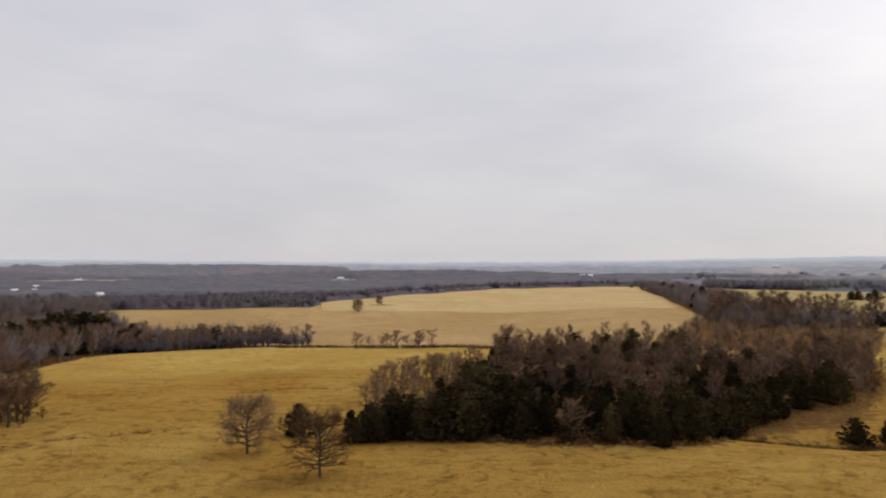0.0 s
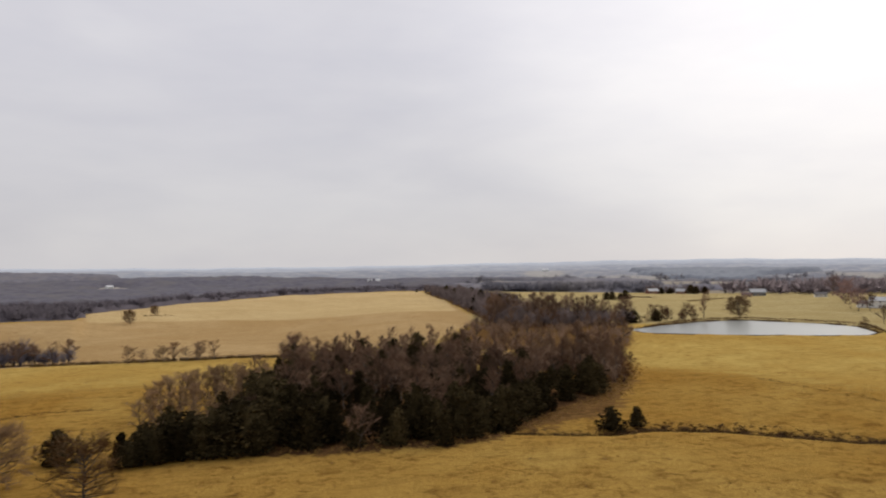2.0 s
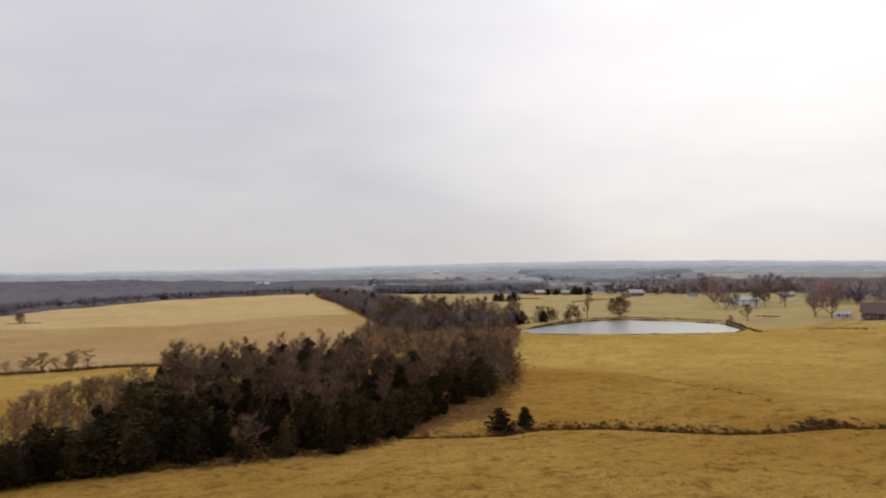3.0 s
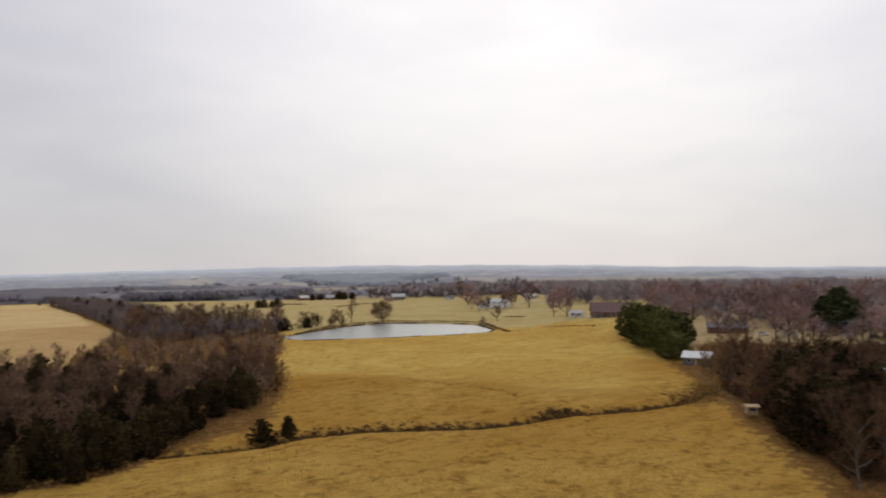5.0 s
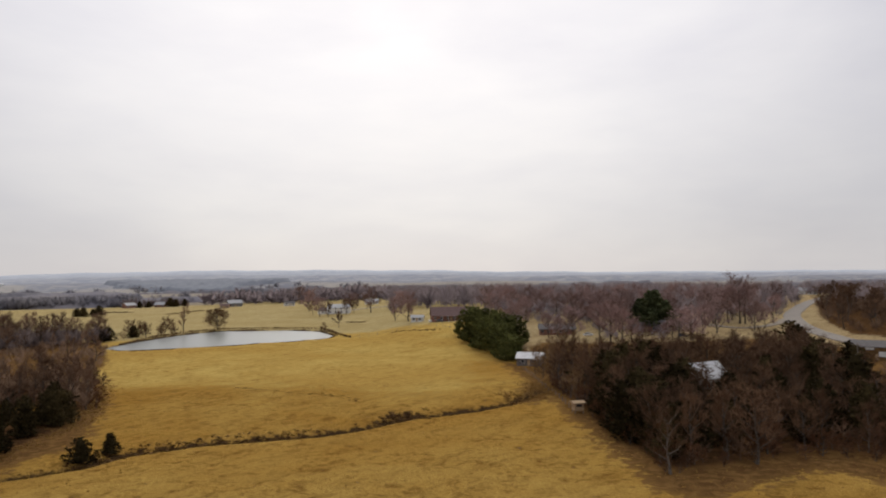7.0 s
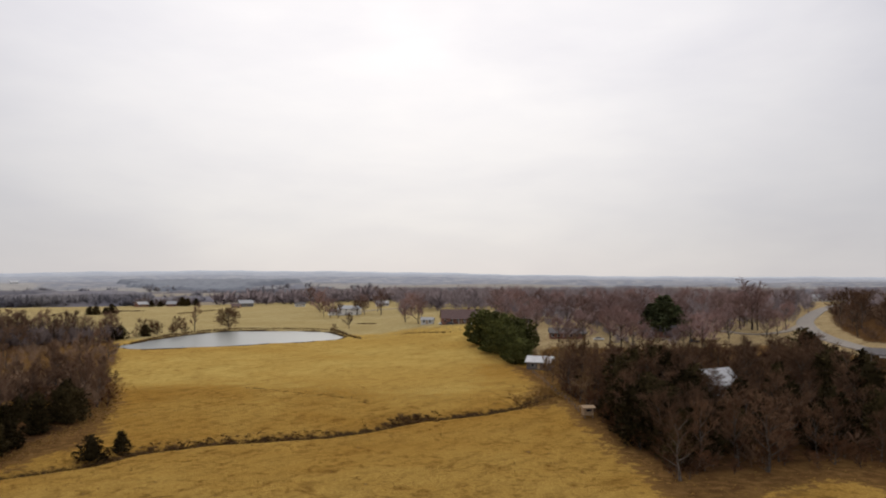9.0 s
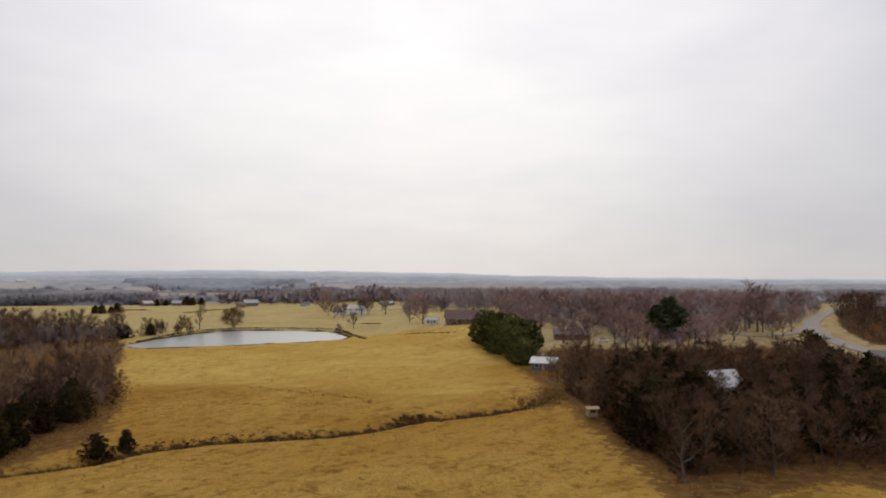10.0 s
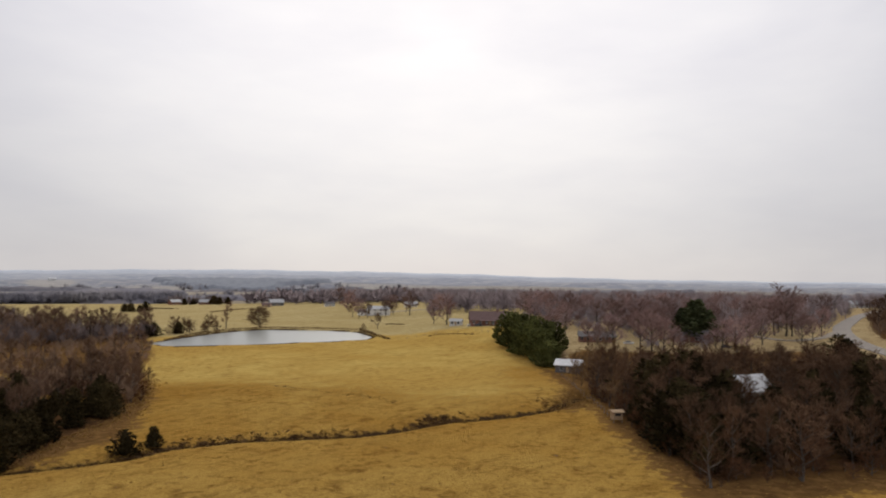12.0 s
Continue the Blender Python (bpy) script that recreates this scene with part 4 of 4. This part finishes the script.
strewn("woodland", "dark undergrowth of the tree belt", "woods", MID_TREES, area_spots(HEDGE, 260, many), (3, 7), HEDGE_TWIG, 32, squash=1.6)
strewn("woodland", "dense undergrowth of the belt by the pond", "woods", MID_TREES, area_spots([(20.6, 396), (26, 387), (31.4, 405), (31.2, 428), (25, 442), (21, 434)], 260, many), (4, 9), HEDGE_TWIG, 58, squash=1.6)
strewn("woodland", "low brown thicket behind the wood", "woods", MID_TREES, area_spots(ROUGH_BACK, 170, many), (2, 6), PALE_TWIG, 60, squash=1.5)
strewn("woodland", "leafless grey wood filling the hollow", "woods", MID_TREES, area_spots(LEFT_WOOD, 420, many), (8, 13), HEDGE_TWIG, 33)
strewn("woodland", "mauve leafless trees between the village houses", "woods", MID_TREES, area_spots([(53, 640), (58, 560), (62, 440), (70, 400), (78, 415), (81.4, 450), (82, 620), (70, 700)], 400, many), (9, 18), VILLAGE_WOOD, 34)
strewn("woodland", "low leafless bushes and saplings in the village gardens", "woods", MID_TREES, area_spots(NEAR_VILLAGE, 300, many), (2.5, 9), VILLAGE_WOOD, 40, squash=1.5)
strewn("woodland", "purplish thicket along the hollow", "woods", MID_TREES, area_spots([(-26, 296), (-10.5, 293), (-10.5, 303), (-18, 314), (-26, 320)], 150, many), (3.5, 8), FAR_WOOD, 38, squash=1.4)
strewn("woodland", "dark leafless trees round the red barns", "woods", FAR_TREES, area_spots([(32.5, 942), (36.9, 936), (36.9, 962), (34.4, 955), (32.5, 968)], 34, many), (8, 14), HEDGE_TWIG, 39, squash=1.4)
strewn("woodland", "undergrowth of the roadside wood", "woods", MID_TREES, area_spots(ROAD_WOOD, 460, many), (4, 11), DARK_TWIG, 35, squash=1.5)
strewn("woodland", "undergrowth of the bare wood", "woods", MID_TREES, area_spots(BACK_WOOD, 170, many), (3, 7), PALE_TWIG, 36, squash=1.5)
strewn("woodland", "dark undergrowth of the dense wood", "woods", MID_TREES, area_spots(RIGHT_WOOD, 420, many), (2.5, 6), DARK_TWIG, 37, squash=1.6)
strewn("woodland", "brown leafless trees behind the village", "woods", MID_TREES, spread_polar(many, 1500, (52, 95), (545, 1000), behind), (8, 21), VILLAGE_WOOD, 8, squash=1.25)
strewn("woodland", "brown leafless trees round the far farmhouse", "woods", FAR_TREES, spread_polar(many, 330, (38.2, 53), (835, 1000), patchy), (10, 22), VILLAGE_WOOD, 9, squash=1.5)


def along(points, count, width, rng):
    xy = [plan(*p) for p in points]
    lengths = np.array([math.dist(a, b) for a, b in zip(xy, xy[1:])])
    out = []
    for _ in range(count):
        i = rng.choice(len(lengths), p=lengths / lengths.sum())
        s = rng.rand()
        out.append((xy[i][0] + (xy[i + 1][0] - xy[i][0]) * s + rng.normal(0, width), xy[i][1] + (xy[i + 1][1] - xy[i][1]) * s + rng.normal(0, width)))
    return out


strewn("brush", "dark dead weeds and briars filling the ditch", "brush", BRIARS, along(DITCH, 1000, 1.1, many), (0.15, 0.6), BRUSH, 11, squash=2.2)
strewn("brush", "thick dead weeds along the deeper ditch", "brush", BRIARS, along([(29.5, 141), (32.5, 148), (38, 151), (46.3, 152.5)], 800, 1.5, many), (0.2, 0.8), BRUSH, 22, squash=2.1)
strewn("brush", "matted brown weeds where the ditch widens", "brush", BRIARS, along([(52.6, 164), (53.5, 167), (54.6, 168)], 260, 1.8, many), (0.3, 1.0), BRUSH, 23, squash=2.0)
for k, rill in enumerate(RILLS):
    strewn("brush", "low brown weeds along a worn rill", "brush", BRIARS, along(rill, 150, 0.9, many), (0.12, 0.38), BRUSH, 24 + k, squash=2.4)
strewn("brush", "dead weeds at the head of the ditch", "brush", BRIARS, along([(62, 186), (64.4, 196), (64.6, 214)], 500, 3.2, many), (0.4, 0.9), ROUGH_GRASS, 12, squash=1.8)
strewn("brush", "low dark briars along the fence between the fields", "brush", BRIARS, along([(-13, 284), (-6, 281), (1, 277), (4.5, 270)], 420, 0.5, many), (0.9, 1.8), BRUSH, 13)
strewn("brush", "dark weeds on the pond dam", "brush", BRIARS, along([(31.9, 372), (33.6, 403), (36.4, 436), (39.3, 456), (43, 450), (46.9, 436), (48.4, 396), (49.2, 377)], 800, 0.8, many), (0.5, 1.2), BRUSH, 14)
strewn("brush", "dead brush under the lone tree", "brush", BRIARS, along([(-5.8, 526), (-5, 528), (-3.9, 533)], 60, 1.0, many), (0.5, 1.2), BRUSH, 15)
strewn("brush", "rusty undergrowth at the edges of the wood", "brush", BRIARS, along([(-7, 128), (-1, 130), (9.7, 125.5), (18, 128), (23.5, 144), (27, 166), (29.8, 180), (31, 200), (31.4, 240)], 700, 1.6, many), (0.3, 0.8), ROUGH_GRASS, 16, squash=1.5)


strewn("brush", "brown weeds along an old fence in the pasture", "brush", BRIARS, along([(31.4, 784), (33.2, 776)], 90, 1.0, many), (0.8, 1.8), BRUSH, 51, squash=1.6)
strewn("brush", "brown weeds along a bank in the pasture", "brush", BRIARS, along([(35.6, 693), (36.8, 724), (38.2, 756)], 140, 1.2, many), (0.6, 1.4), BRUSH, 52, squash=1.6)
strewn("brush", "dark weeds on a hump in the far meadow", "brush", BRIARS, along([(52.6, 384), (54.4, 378), (55.9, 373)], 80, 1.6, many), (0.3, 0.9), BRUSH, 53, squash=2.0)
strewn("brush", "dead weeds round the foot of a leaning tree", "brush", BRIARS, along([(48.7, 498), (50.3, 478)], 70, 1.6, many), (0.4, 1.0), BRUSH, 54, squash=2.0)
# far belt and copses, also coloured for haze
strewn("woodland", "belt of leafless trees behind the pasture, tinted with painted haze", "woods", FAR_TREES, spread_polar(many, 620, (20, 33.5), (985, 1075), everywhere), (11, 19), MISTY_WOOD, 55, squash=1.3)
strewn("woodland", "leafless copses among the far fields, tinted with painted haze", "woods", FAR_TREES, spread_polar(many, 1500, (10, 52), (1080, 2000), copse), (10, 18), MISTY_WOOD, 56, squash=1.5)


def open_grass(a, d, x, y):
    ok = np.ones(a.shape, bool)
    for area in (CEDAR_WOOD, RIGHT_WOOD, LEFT_WOOD):
        ok &= ~inside(x, y, [plan(*p) for p in area])
    return ok & (np.sin(x / 9 + 2 * np.sin(y / 13)) + np.sin(y / 7 + x / 21) + np.random.RandomState(8).normal(0, 0.8, a.shape) > 0.2)


strewn("grass_tufts", "tawny tussocks of dry meadow grass", "grass", GRASS, spread_polar(many, 15000, (-32, 89), (92, 235), open_grass), (0.12, 0.36), TUFT, 17)
strewn("grass_tufts", "brown weathered tussocks in the meadow", "grass", GRASS, spread_polar(many, 9000, (-32, 89), (92, 215), open_grass), (0.14, 0.42), ROUGH_GRASS, 18)

# ---- houses, sheds and road ----


def pane_row(parent, wall_x, xs, z, width, height, facing=-1):
    for x in xs:
        frame_mesh = Shape().box((x - width / 2 - 0.1, wall_x + facing * 0.06, z - 0.1), (x + width / 2 + 0.1, wall_x, z + height + 0.1)).mesh("window", WHITE_PAINT)
        w = part("window", frame_mesh, parent, "white-framed window")
        part("pane", Shape().box((x - width / 2, wall_x + facing * 0.09, z), (x + width / 2, wall_x + facing * 0.065, z + height)).mesh("pane", DARK_GLASS), w, "dark window pane")


def house(place, turn, width, depth, eaves, ridge, wall, roof, label, windows=4, chimney=False, storeys=1, porch=False, category="house", name="house", group=""):
    """A gabled house; its long side looks to local -y."""
    home = thing(name, place, label, category, group, turn)
    w, d = width / 2, depth / 2
    part("wall", Shape().prism([(-d, -0.8), (d, -0.8), (d, eaves), (0, ridge - 0.18), (-d, eaves)], -w, w).mesh("wall", wall), home)
    lip, drop = 0.5, (ridge - eaves) / d * 0.5
    r = part("roof", Shape().prism([(-d - lip, eaves - drop), (-d - lip, eaves - drop + 0.2), (0, ridge + 0.12), (d + lip, eaves - drop + 0.2), (d + lip, eaves - drop), (0, ridge - 0.1)], -w - lip, w + lip).mesh("roof", roof), home)
    if chimney:
        part("chimney", Shape().box((w * 0.4, -0.4, ridge - 0.8), (w * 0.4 + 0.8, 0.4, ridge + 1.0)).mesh("chimney", BRICK_WALL), r, "brick chimney")
    door = part("door", Shape().box((-0.5, -d - 0.07, 0.1), (0.5, -d, 2.15)).mesh("door", TAN_WALL), home, "panelled entrance door")
    part("handle", Shape().box((0.35, -d - 0.12, 1.0), (0.42, -d - 0.07, 1.15)).mesh("handle", DARK_GLASS), door)
    xs = [(-w + width * (i + 0.5) / windows) for i in range(windows)]
    xs = [x for x in xs if abs(x) > 1.2]
    for s in range(storeys):
        pane_row(home, -d, xs, 0.95 + 2.7 * s, 1.1, 1.25)
    if porch:
        part("porch_roof", Shape().prism([(-d - 2.4, eaves - 0.5), (-d - 2.4, eaves - 0.35), (-d, eaves - 0.05), (-d, eaves - 0.2)], -w * 0.5, w * 0.5).mesh("porch_roof", roof), home)
        for x in (-w * 0.48, -w * 0.16, w * 0.16, w * 0.48):
            part("post", Shape().box((x - 0.08, -d - 2.3, -0.5), (x + 0.08, -d - 2.14, eaves - 0.5)).mesh("post", WHITE_PAINT), home)
    return home


def car(place, turn, paint, label, van=False):
    body = thing("car", place, label, "car", turn=turn)
    top = 1.75 if van else 1.42
    part("body", Shape().prism([(-0.88, 0.32), (0.88, 0.32), (0.9, 0.6), (0.86, 0.9), (-0.86, 0.9), (-0.9, 0.6)], -2.25, 2.25).mesh("body", paint), body)
    cabin = Shape().box((-1.5, -0.74, 0.9), (1.0, 0.74, top))
    for i in (4, 5, 6, 7):
        cabin.v[-8 + i].x *= 0.78
        cabin.v[-8 + i].y *= 0.88
    c = part("cabin", cabin.mesh("cabin", DARK_GLASS), body, "dark glazed cabin")
    part("roof", Shape().box((-1.1, -0.62, top), (0.72, 0.62, top + 0.05)).mesh("roof", paint), c, "painted roof")
    for x in (-1.4, 1.4):
        for y in (-0.82, 0.82):
            wheel = part("wheel", Shape().tube((x, y - 0.1, 0.33), (x, y + 0.1, 0.33), 0.33, 0.33, 12).mesh("wheel", RUBBER), body)
            part("rim", Shape().tube((x, y - 0.115, 0.33), (x, y + 0.115, 0.33), 0.19, 0.19, 8).mesh("rim", PALE_METAL), wheel)
    return body


def facing(bearing, extra=0.0):
    """The turn that shows a house's long side to the meadow."""
    return -bearing + extra


house(ground_at(76.3, 209), facing(76, 46), 10, 9, 3.4, 6.9, WHITE_PAINT, WHITE_METAL, "house with a white metal roof among bare trees", 4)
house(ground_at(63.4, 258), facing(63, -12), 8.6, 6, 2.7, 4.4, GREY_SHINGLE, WHITE_METAL, "small dark grey shed with a whitish metal roof", 2, category="shed", name="shed")
house(ground_at(65.5, 353), facing(66, 4), 17, 9, 2.6, 4.8, BRICK_WALL, GREY_SHINGLE, "long brick ranch house with a grey shingle roof", 6, True)
house(ground_at(72.4, 364), facing(73, -6), 16, 9, 2.8, 5.4, BRICK_WALL, GREY_SHINGLE, "brick house with a slate-coloured roof", 5)
house(ground_at(57.1, 416), facing(57, 6), 22, 11, 3.0, 7.6, BRICK_WALL, BROWN_SHINGLE, "brick house with a large brown roof and porch", 6, True, porch=True)
house(ground_at(54.5, 424), facing(54, -10), 7, 5, 2.5, 3.8, WHITE_PAINT, PALE_METAL, "small whitish garden shed", 2, category="shed", name="shed")
house(ground_at(48.35, 598), facing(48, -8), 18, 10, 5.0, 7.6, PALE_SIDING, PALE_METAL, "two-storey white farmhouse with a pale roof", 4, True, 2)
house(ground_at(47.2, 600), facing(47, 20), 9, 7, 3.0, 5.0, PALE_SIDING, GREY_SHINGLE, "white outbuilding beside the farmhouse", 3, category="shed", name="outbuilding")
house(ground_at(40.4, 823), facing(40, 10), 15, 10, 4.0, 7.2, GREY_WALL, PALE_METAL, "grey barn with a pale metal roof", 3, category="barn", name="barn")
house(ground_at(39.7, 785), facing(40, -14), 9, 7, 2.8, 4.6, TAN_WALL, BROWN_SHINGLE, "low tan farm shed", 3, category="shed", name="shed")
house(ground_at(44.5, 764), facing(44, 8), 10, 7, 2.8, 4.6, WHITE_PAINT, GREY_SHINGLE, "small white cottage among trees", 3)
house(ground_at(50.9, 720), facing(51, 0), 13, 8, 2.8, 5.0, WHITE_PAINT, PALE_METAL, "white house with a light roof behind trees", 4)
house(ground_at(33.0, 930), facing(33, 32), 13, 9, 3.4, 6.2, BRICK_WALL, PALE_METAL, "large red barn with a pale metal roof", 3, category="barn", name="barn")
house(ground_at(35.1, 930), facing(35, -18), 11, 8, 3.2, 6.2, BRICK_WALL, PALE_METAL, "red farm building with a pale roof", 3, category="barn", name="barn")
house(ground_at(83.3, 905), facing(83, 10), 22, 11, 4.0, 7.5, WHITE_PAINT, PALE_METAL, "long white building at the far end of the road", 5, category="building", name="building")
house(ground_at(77.0, 700), facing(77, 20), 14, 9, 5.2, 8.2, WHITE_PAINT, GREY_SHINGLE, "tall white house among the village trees", 4, storeys=2)
house(ground_at(75.3, 660), facing(75, -5), 12, 8, 3.0, 5.4, WHITE_PAINT, PALE_METAL, "white village house with a light roof", 4)
house(ground_at(61.4, 500), facing(61, 12), 13, 8, 2.8, 5.0, TAN_WALL, BROWN_SHINGLE, "tan village house under bare maples", 4)
house(ground_at(63.0, 520), facing(63, -16), 12, 8, 2.8, 5.2, WHITE_PAINT, GREY_SHINGLE, "white village house behind maples", 4)
house(ground_at(65.0, 500), facing(65, 5), 12, 8, 2.8, 5.0, WHITE_PAINT, PALE_METAL, "white village bungalow under bare trees", 4)
house(ground_at(59.3, 640), facing(59, 0), 15, 9, 3.0, 5.6, WHITE_PAINT, PALE_METAL, "white house with a bright roof in the village", 4)
house(ground_at(80.2, 640), facing(80, 14), 13, 8, 3.0, 5.4, WHITE_PAINT, GREY_SHINGLE, "white house beyond the roadside trees", 4)
house(ground_at(87.6, 700), facing(88, 0), 34, 12, 3.6, 6.0, WHITE_PAINT, PALE_METAL, "long low white shed behind the road", 5, category="shed", name="shed")
roadside = house(ground_at(87.6, 298), facing(87, -4), 17, 10, 4.6, 6.4, BRUSH, GREY_SHINGLE, "dark roadside building with white panels", 3, category="building", name="building")
for x0, x1, z0, z1 in ((0.6, 4.2, 1.2, 3.0), (6.6, 8.2, 1.6, 4.2), (-3.4, -0.8, 3.5, 4.3)):
    part("panel", Shape().box((x0, -5.16, z0), (x1, -5.0, z1)).mesh("panel", WHITE_PAINT), roadside, "white panel")
for bearing, distance, width, label in ((-30.8, 1435, 14, "white farmhouse in the valley woods"), (-29.6, 1432, 11, "white cottage in the valley woods"), (-28.4, 1520, 17, "white house beside a far field"), (-29.5, 1490, 14, "white house among valley trees"), (-26.9, 1575, 16, "white barn beside a far field"), (-32.2, 1480, 15, "white house at the edge of the valley village"), (-25.5, 1178, 13, "white barn in a valley clearing"), (-8.1, 1790, 20, "white farm building in far woods"), (11.0, 1835, 18, "long white shed in the far valley"), (11.6, 1850, 16, "low white shed in the far valley"), (24.9, 2230, 26, "long pale building on a far slope")):
    house(ground_at(bearing, distance), facing(bearing, 12), width * 0.7, 9, 4.2, 7.6, WHITE_PAINT, WHITE_METAL, label, 3, group="far white buildings")

car(ground_at(55.7, 411, -0.05), facing(56, 12), CAR_WHITE, "white car parked by the brick house")
car(ground_at(56.3, 409, -0.05), facing(56, -20), CAR_DARK, "dark car parked by the brick house")
car(ground_at(58.2, 404, -0.05), facing(58, 5), CAR_WHITE, "white van parked beside the brick house", True)
car(ground_at(67.9, 346, -0.05), facing(68, 8), CAR_WHITE, "white car parked by the ranch house")
car(ground_at(64.8, 372, -0.05), facing(65, 0), CAR_WHITE, "white camper van behind the ranch house", True)


def hut(place, turn, size):
    """A little field shelter on posts at the wood's edge."""
    h = thing("hunting_stand", place, "small tan wooden stand on posts at the field edge", "stand", turn=turn, size=size)
    part("cabin", Shape().box((-1.0, -0.9, 0.6), (1.0, 0.9, 2.1)).mesh("cabin", TAN_WALL), h)
    part("roof", Shape().prism([(-1.3, 2.1), (-1.3, 2.2), (0, 2.6), (1.3, 2.3), (1.3, 2.2)], -1.4, 1.4).mesh("roof", TAN_WALL), h, "weathered board roof")
    part("opening", Shape().box((-0.6, -0.95, 1.4), (0.6, -0.9, 1.85)).mesh("opening", DARK_GLASS), h, "dark window slot")
    for x in (-0.9, 0.9):
        for y in (-0.8, 0.8):
            part("leg", Shape().box((x - 0.07, y - 0.07, -0.4), (x + 0.07, y + 0.07, 0.9)).mesh("leg", POLE_WOOD), h)


hut(ground_at(67.0, 172), facing(67, 20), 1.1)


def strip(name, points, width, material, label, lift):
    """A road that follows the ground."""
    xy = [Vector(plan(*p)) for p in points]
    fine = []
    for i in range(len(xy) - 1):
        a, b, c, e = xy[max(i - 1, 0)], xy[i], xy[i + 1], xy[min(i + 2, len(xy) - 1)]
        n = max(2, int((c - b).length / 4))
        for k in range(n):
            s = k / n
            fine.append(0.5 * ((2 * b) + (c - a) * s + (2 * a - 5 * b + 4 * c - e) * s * s + (3 * b - a - 3 * c + e) * s ** 3))
    fine.append(xy[-1])
    shape = Shape()
    for i, p in enumerate(fine):
        way = (fine[min(i + 1, len(fine) - 1)] - fine[max(i - 1, 0)]).normalized()
        side = Vector((way.y, -way.x))
        for k in (-1, -0.96, 0.96, 1):
            q = p + side * width / 2 * k
            shape.v.append(Vector((q.x, q.y, float(land(p.x, p.y)) + (lift if abs(k) < 1 else -0.5))))
    for i in range(len(fine) - 1):
        for k in range(3):
            shape.f.append((i * 4 + k, i * 4 + k + 1, i * 4 + k + 5, i * 4 + k + 4))
    return tagged(new(name, shape.mesh(name, material)), label, "road", kind="structure")


strip("road", [(93, 352), (90, 342), (88.3, 338), (86.5, 339), (84.9, 356), (83.6, 377), (82.75, 404), (82.4, 438), (82.5, 470), (82.75, 506), (83.3, 598), (84.1, 707), (84.6, 780)], 9, ASPHALT, "pale worn asphalt road curving over the rise", 0.3)
strip("lane", [(82.2, 430), (81.5, 403), (80.5, 388), (78.8, 380), (76.4, 394), (74.5, 410)], 4.5, GRAVEL, "pale gravel lane branching from the road", 0.25)
strip("drive", [(47.6, 590), (50, 640), (54, 650), (58, 620)], 5, GRAVEL, "pale gravel drive by the farmhouse", 0.25)


# ---- fences, poles and signs ----


def fence(points, spacing, label):
    """A wire fence on wooden posts."""
    xy = [Vector(plan(*p)) for p in points]
    spots = []
    for a, b in zip(xy, xy[1:]):
        n = max(1, round((b - a).length / spacing))
        spots += [a.lerp(b, k / n) for k in range(n)]
    spots.append(xy[-1])
    tops = [Vector((p.x, p.y, float(land(p.x, p.y)))) for p in spots]
    whole = thing("fence", tops[0], label, "fence")
    post = Shape().tube((0, 0, -0.3), (0, 0, 1.3), 0.08, 0.07, 6).mesh("post", POLE_WOOD)
    for p in tops:
        part("post", post, whole).location = p - tops[0]
    for height in (0.5, 0.85, 1.15):
        wire = Shape()
        for a, b in zip(tops, tops[1:]):
            lift = Vector((0, 0, height)) - tops[0]
            wire.tube(a + lift, b + lift, 0.012, 0.012, 3)
        part("wire", wire.mesh("wire", GREY_SHINGLE), whole)


fence([(62.8, 248), (63.6, 228), (64.3, 207), (65.6, 188), (66.6, 174)], 4, "weathered post and wire fence at the field edge")
fence([(-13, 282), (-6, 279), (1, 275), (4.5, 268)], 5, "post and wire fence between the two fields")
fence([(49.2, 372), (52, 385), (55.5, 392), (57.6, 372)], 6, "post and wire fence above the pond field")


def utility_pole(place, height, turn):
    pole = thing("utility_pole", place, "weathered wooden utility pole with a crossarm", "pole", turn=turn)
    part("shaft", Shape().tube((0, 0, -0.5), (0, 0, height), 0.16, 0.11, 8).mesh("shaft", POLE_WOOD), pole)
    arm = part("crossarm", Shape().box((-1.2, -0.06, height - 0.75), (1.2, 0.06, height - 0.6)).mesh("crossarm", POLE_WOOD), pole)
    for x in (-1.05, -0.45, 0.45, 1.05):
        part("insulator", Shape().tube((x, 0, height - 0.6), (x, 0, height - 0.42), 0.05, 0.035, 6).mesh("insulator", PALE_METAL), arm)


for bearing, distance, height in ((86.4, 232, 11), (80.4, 420, 11), (82.0, 560, 11), (54.0, 436, 10), (69.2, 360, 10)):
    utility_pole(ground_at(bearing, distance), height, facing(bearing, 20))


def road_sign(place, turn):
    sign = thing("road_sign", place, "blank white roadside sign on a post", "sign", turn=turn)
    part("post", Shape().box((-0.05, -0.05, -0.3), (0.05, 0.05, 2.2)).mesh("post", POLE_WOOD), sign)
    part("panel", Shape().box((-0.9, -0.1, 2.2), (0.9, -0.04, 3.4)).mesh("panel", WHITE_PAINT), sign, "white panel")


road_sign(ground_at(87.3, 322), facing(87))
road_sign(ground_at(79.9, 430), facing(80))
car(ground_at(63.6, 470, -0.05), facing(64, 10), CAR_WHITE, "white car parked under the maples")
car(ground_at(74.9, 345, -0.05), facing(75, 10), CAR_DARK, "dark car parked beside the grey house")
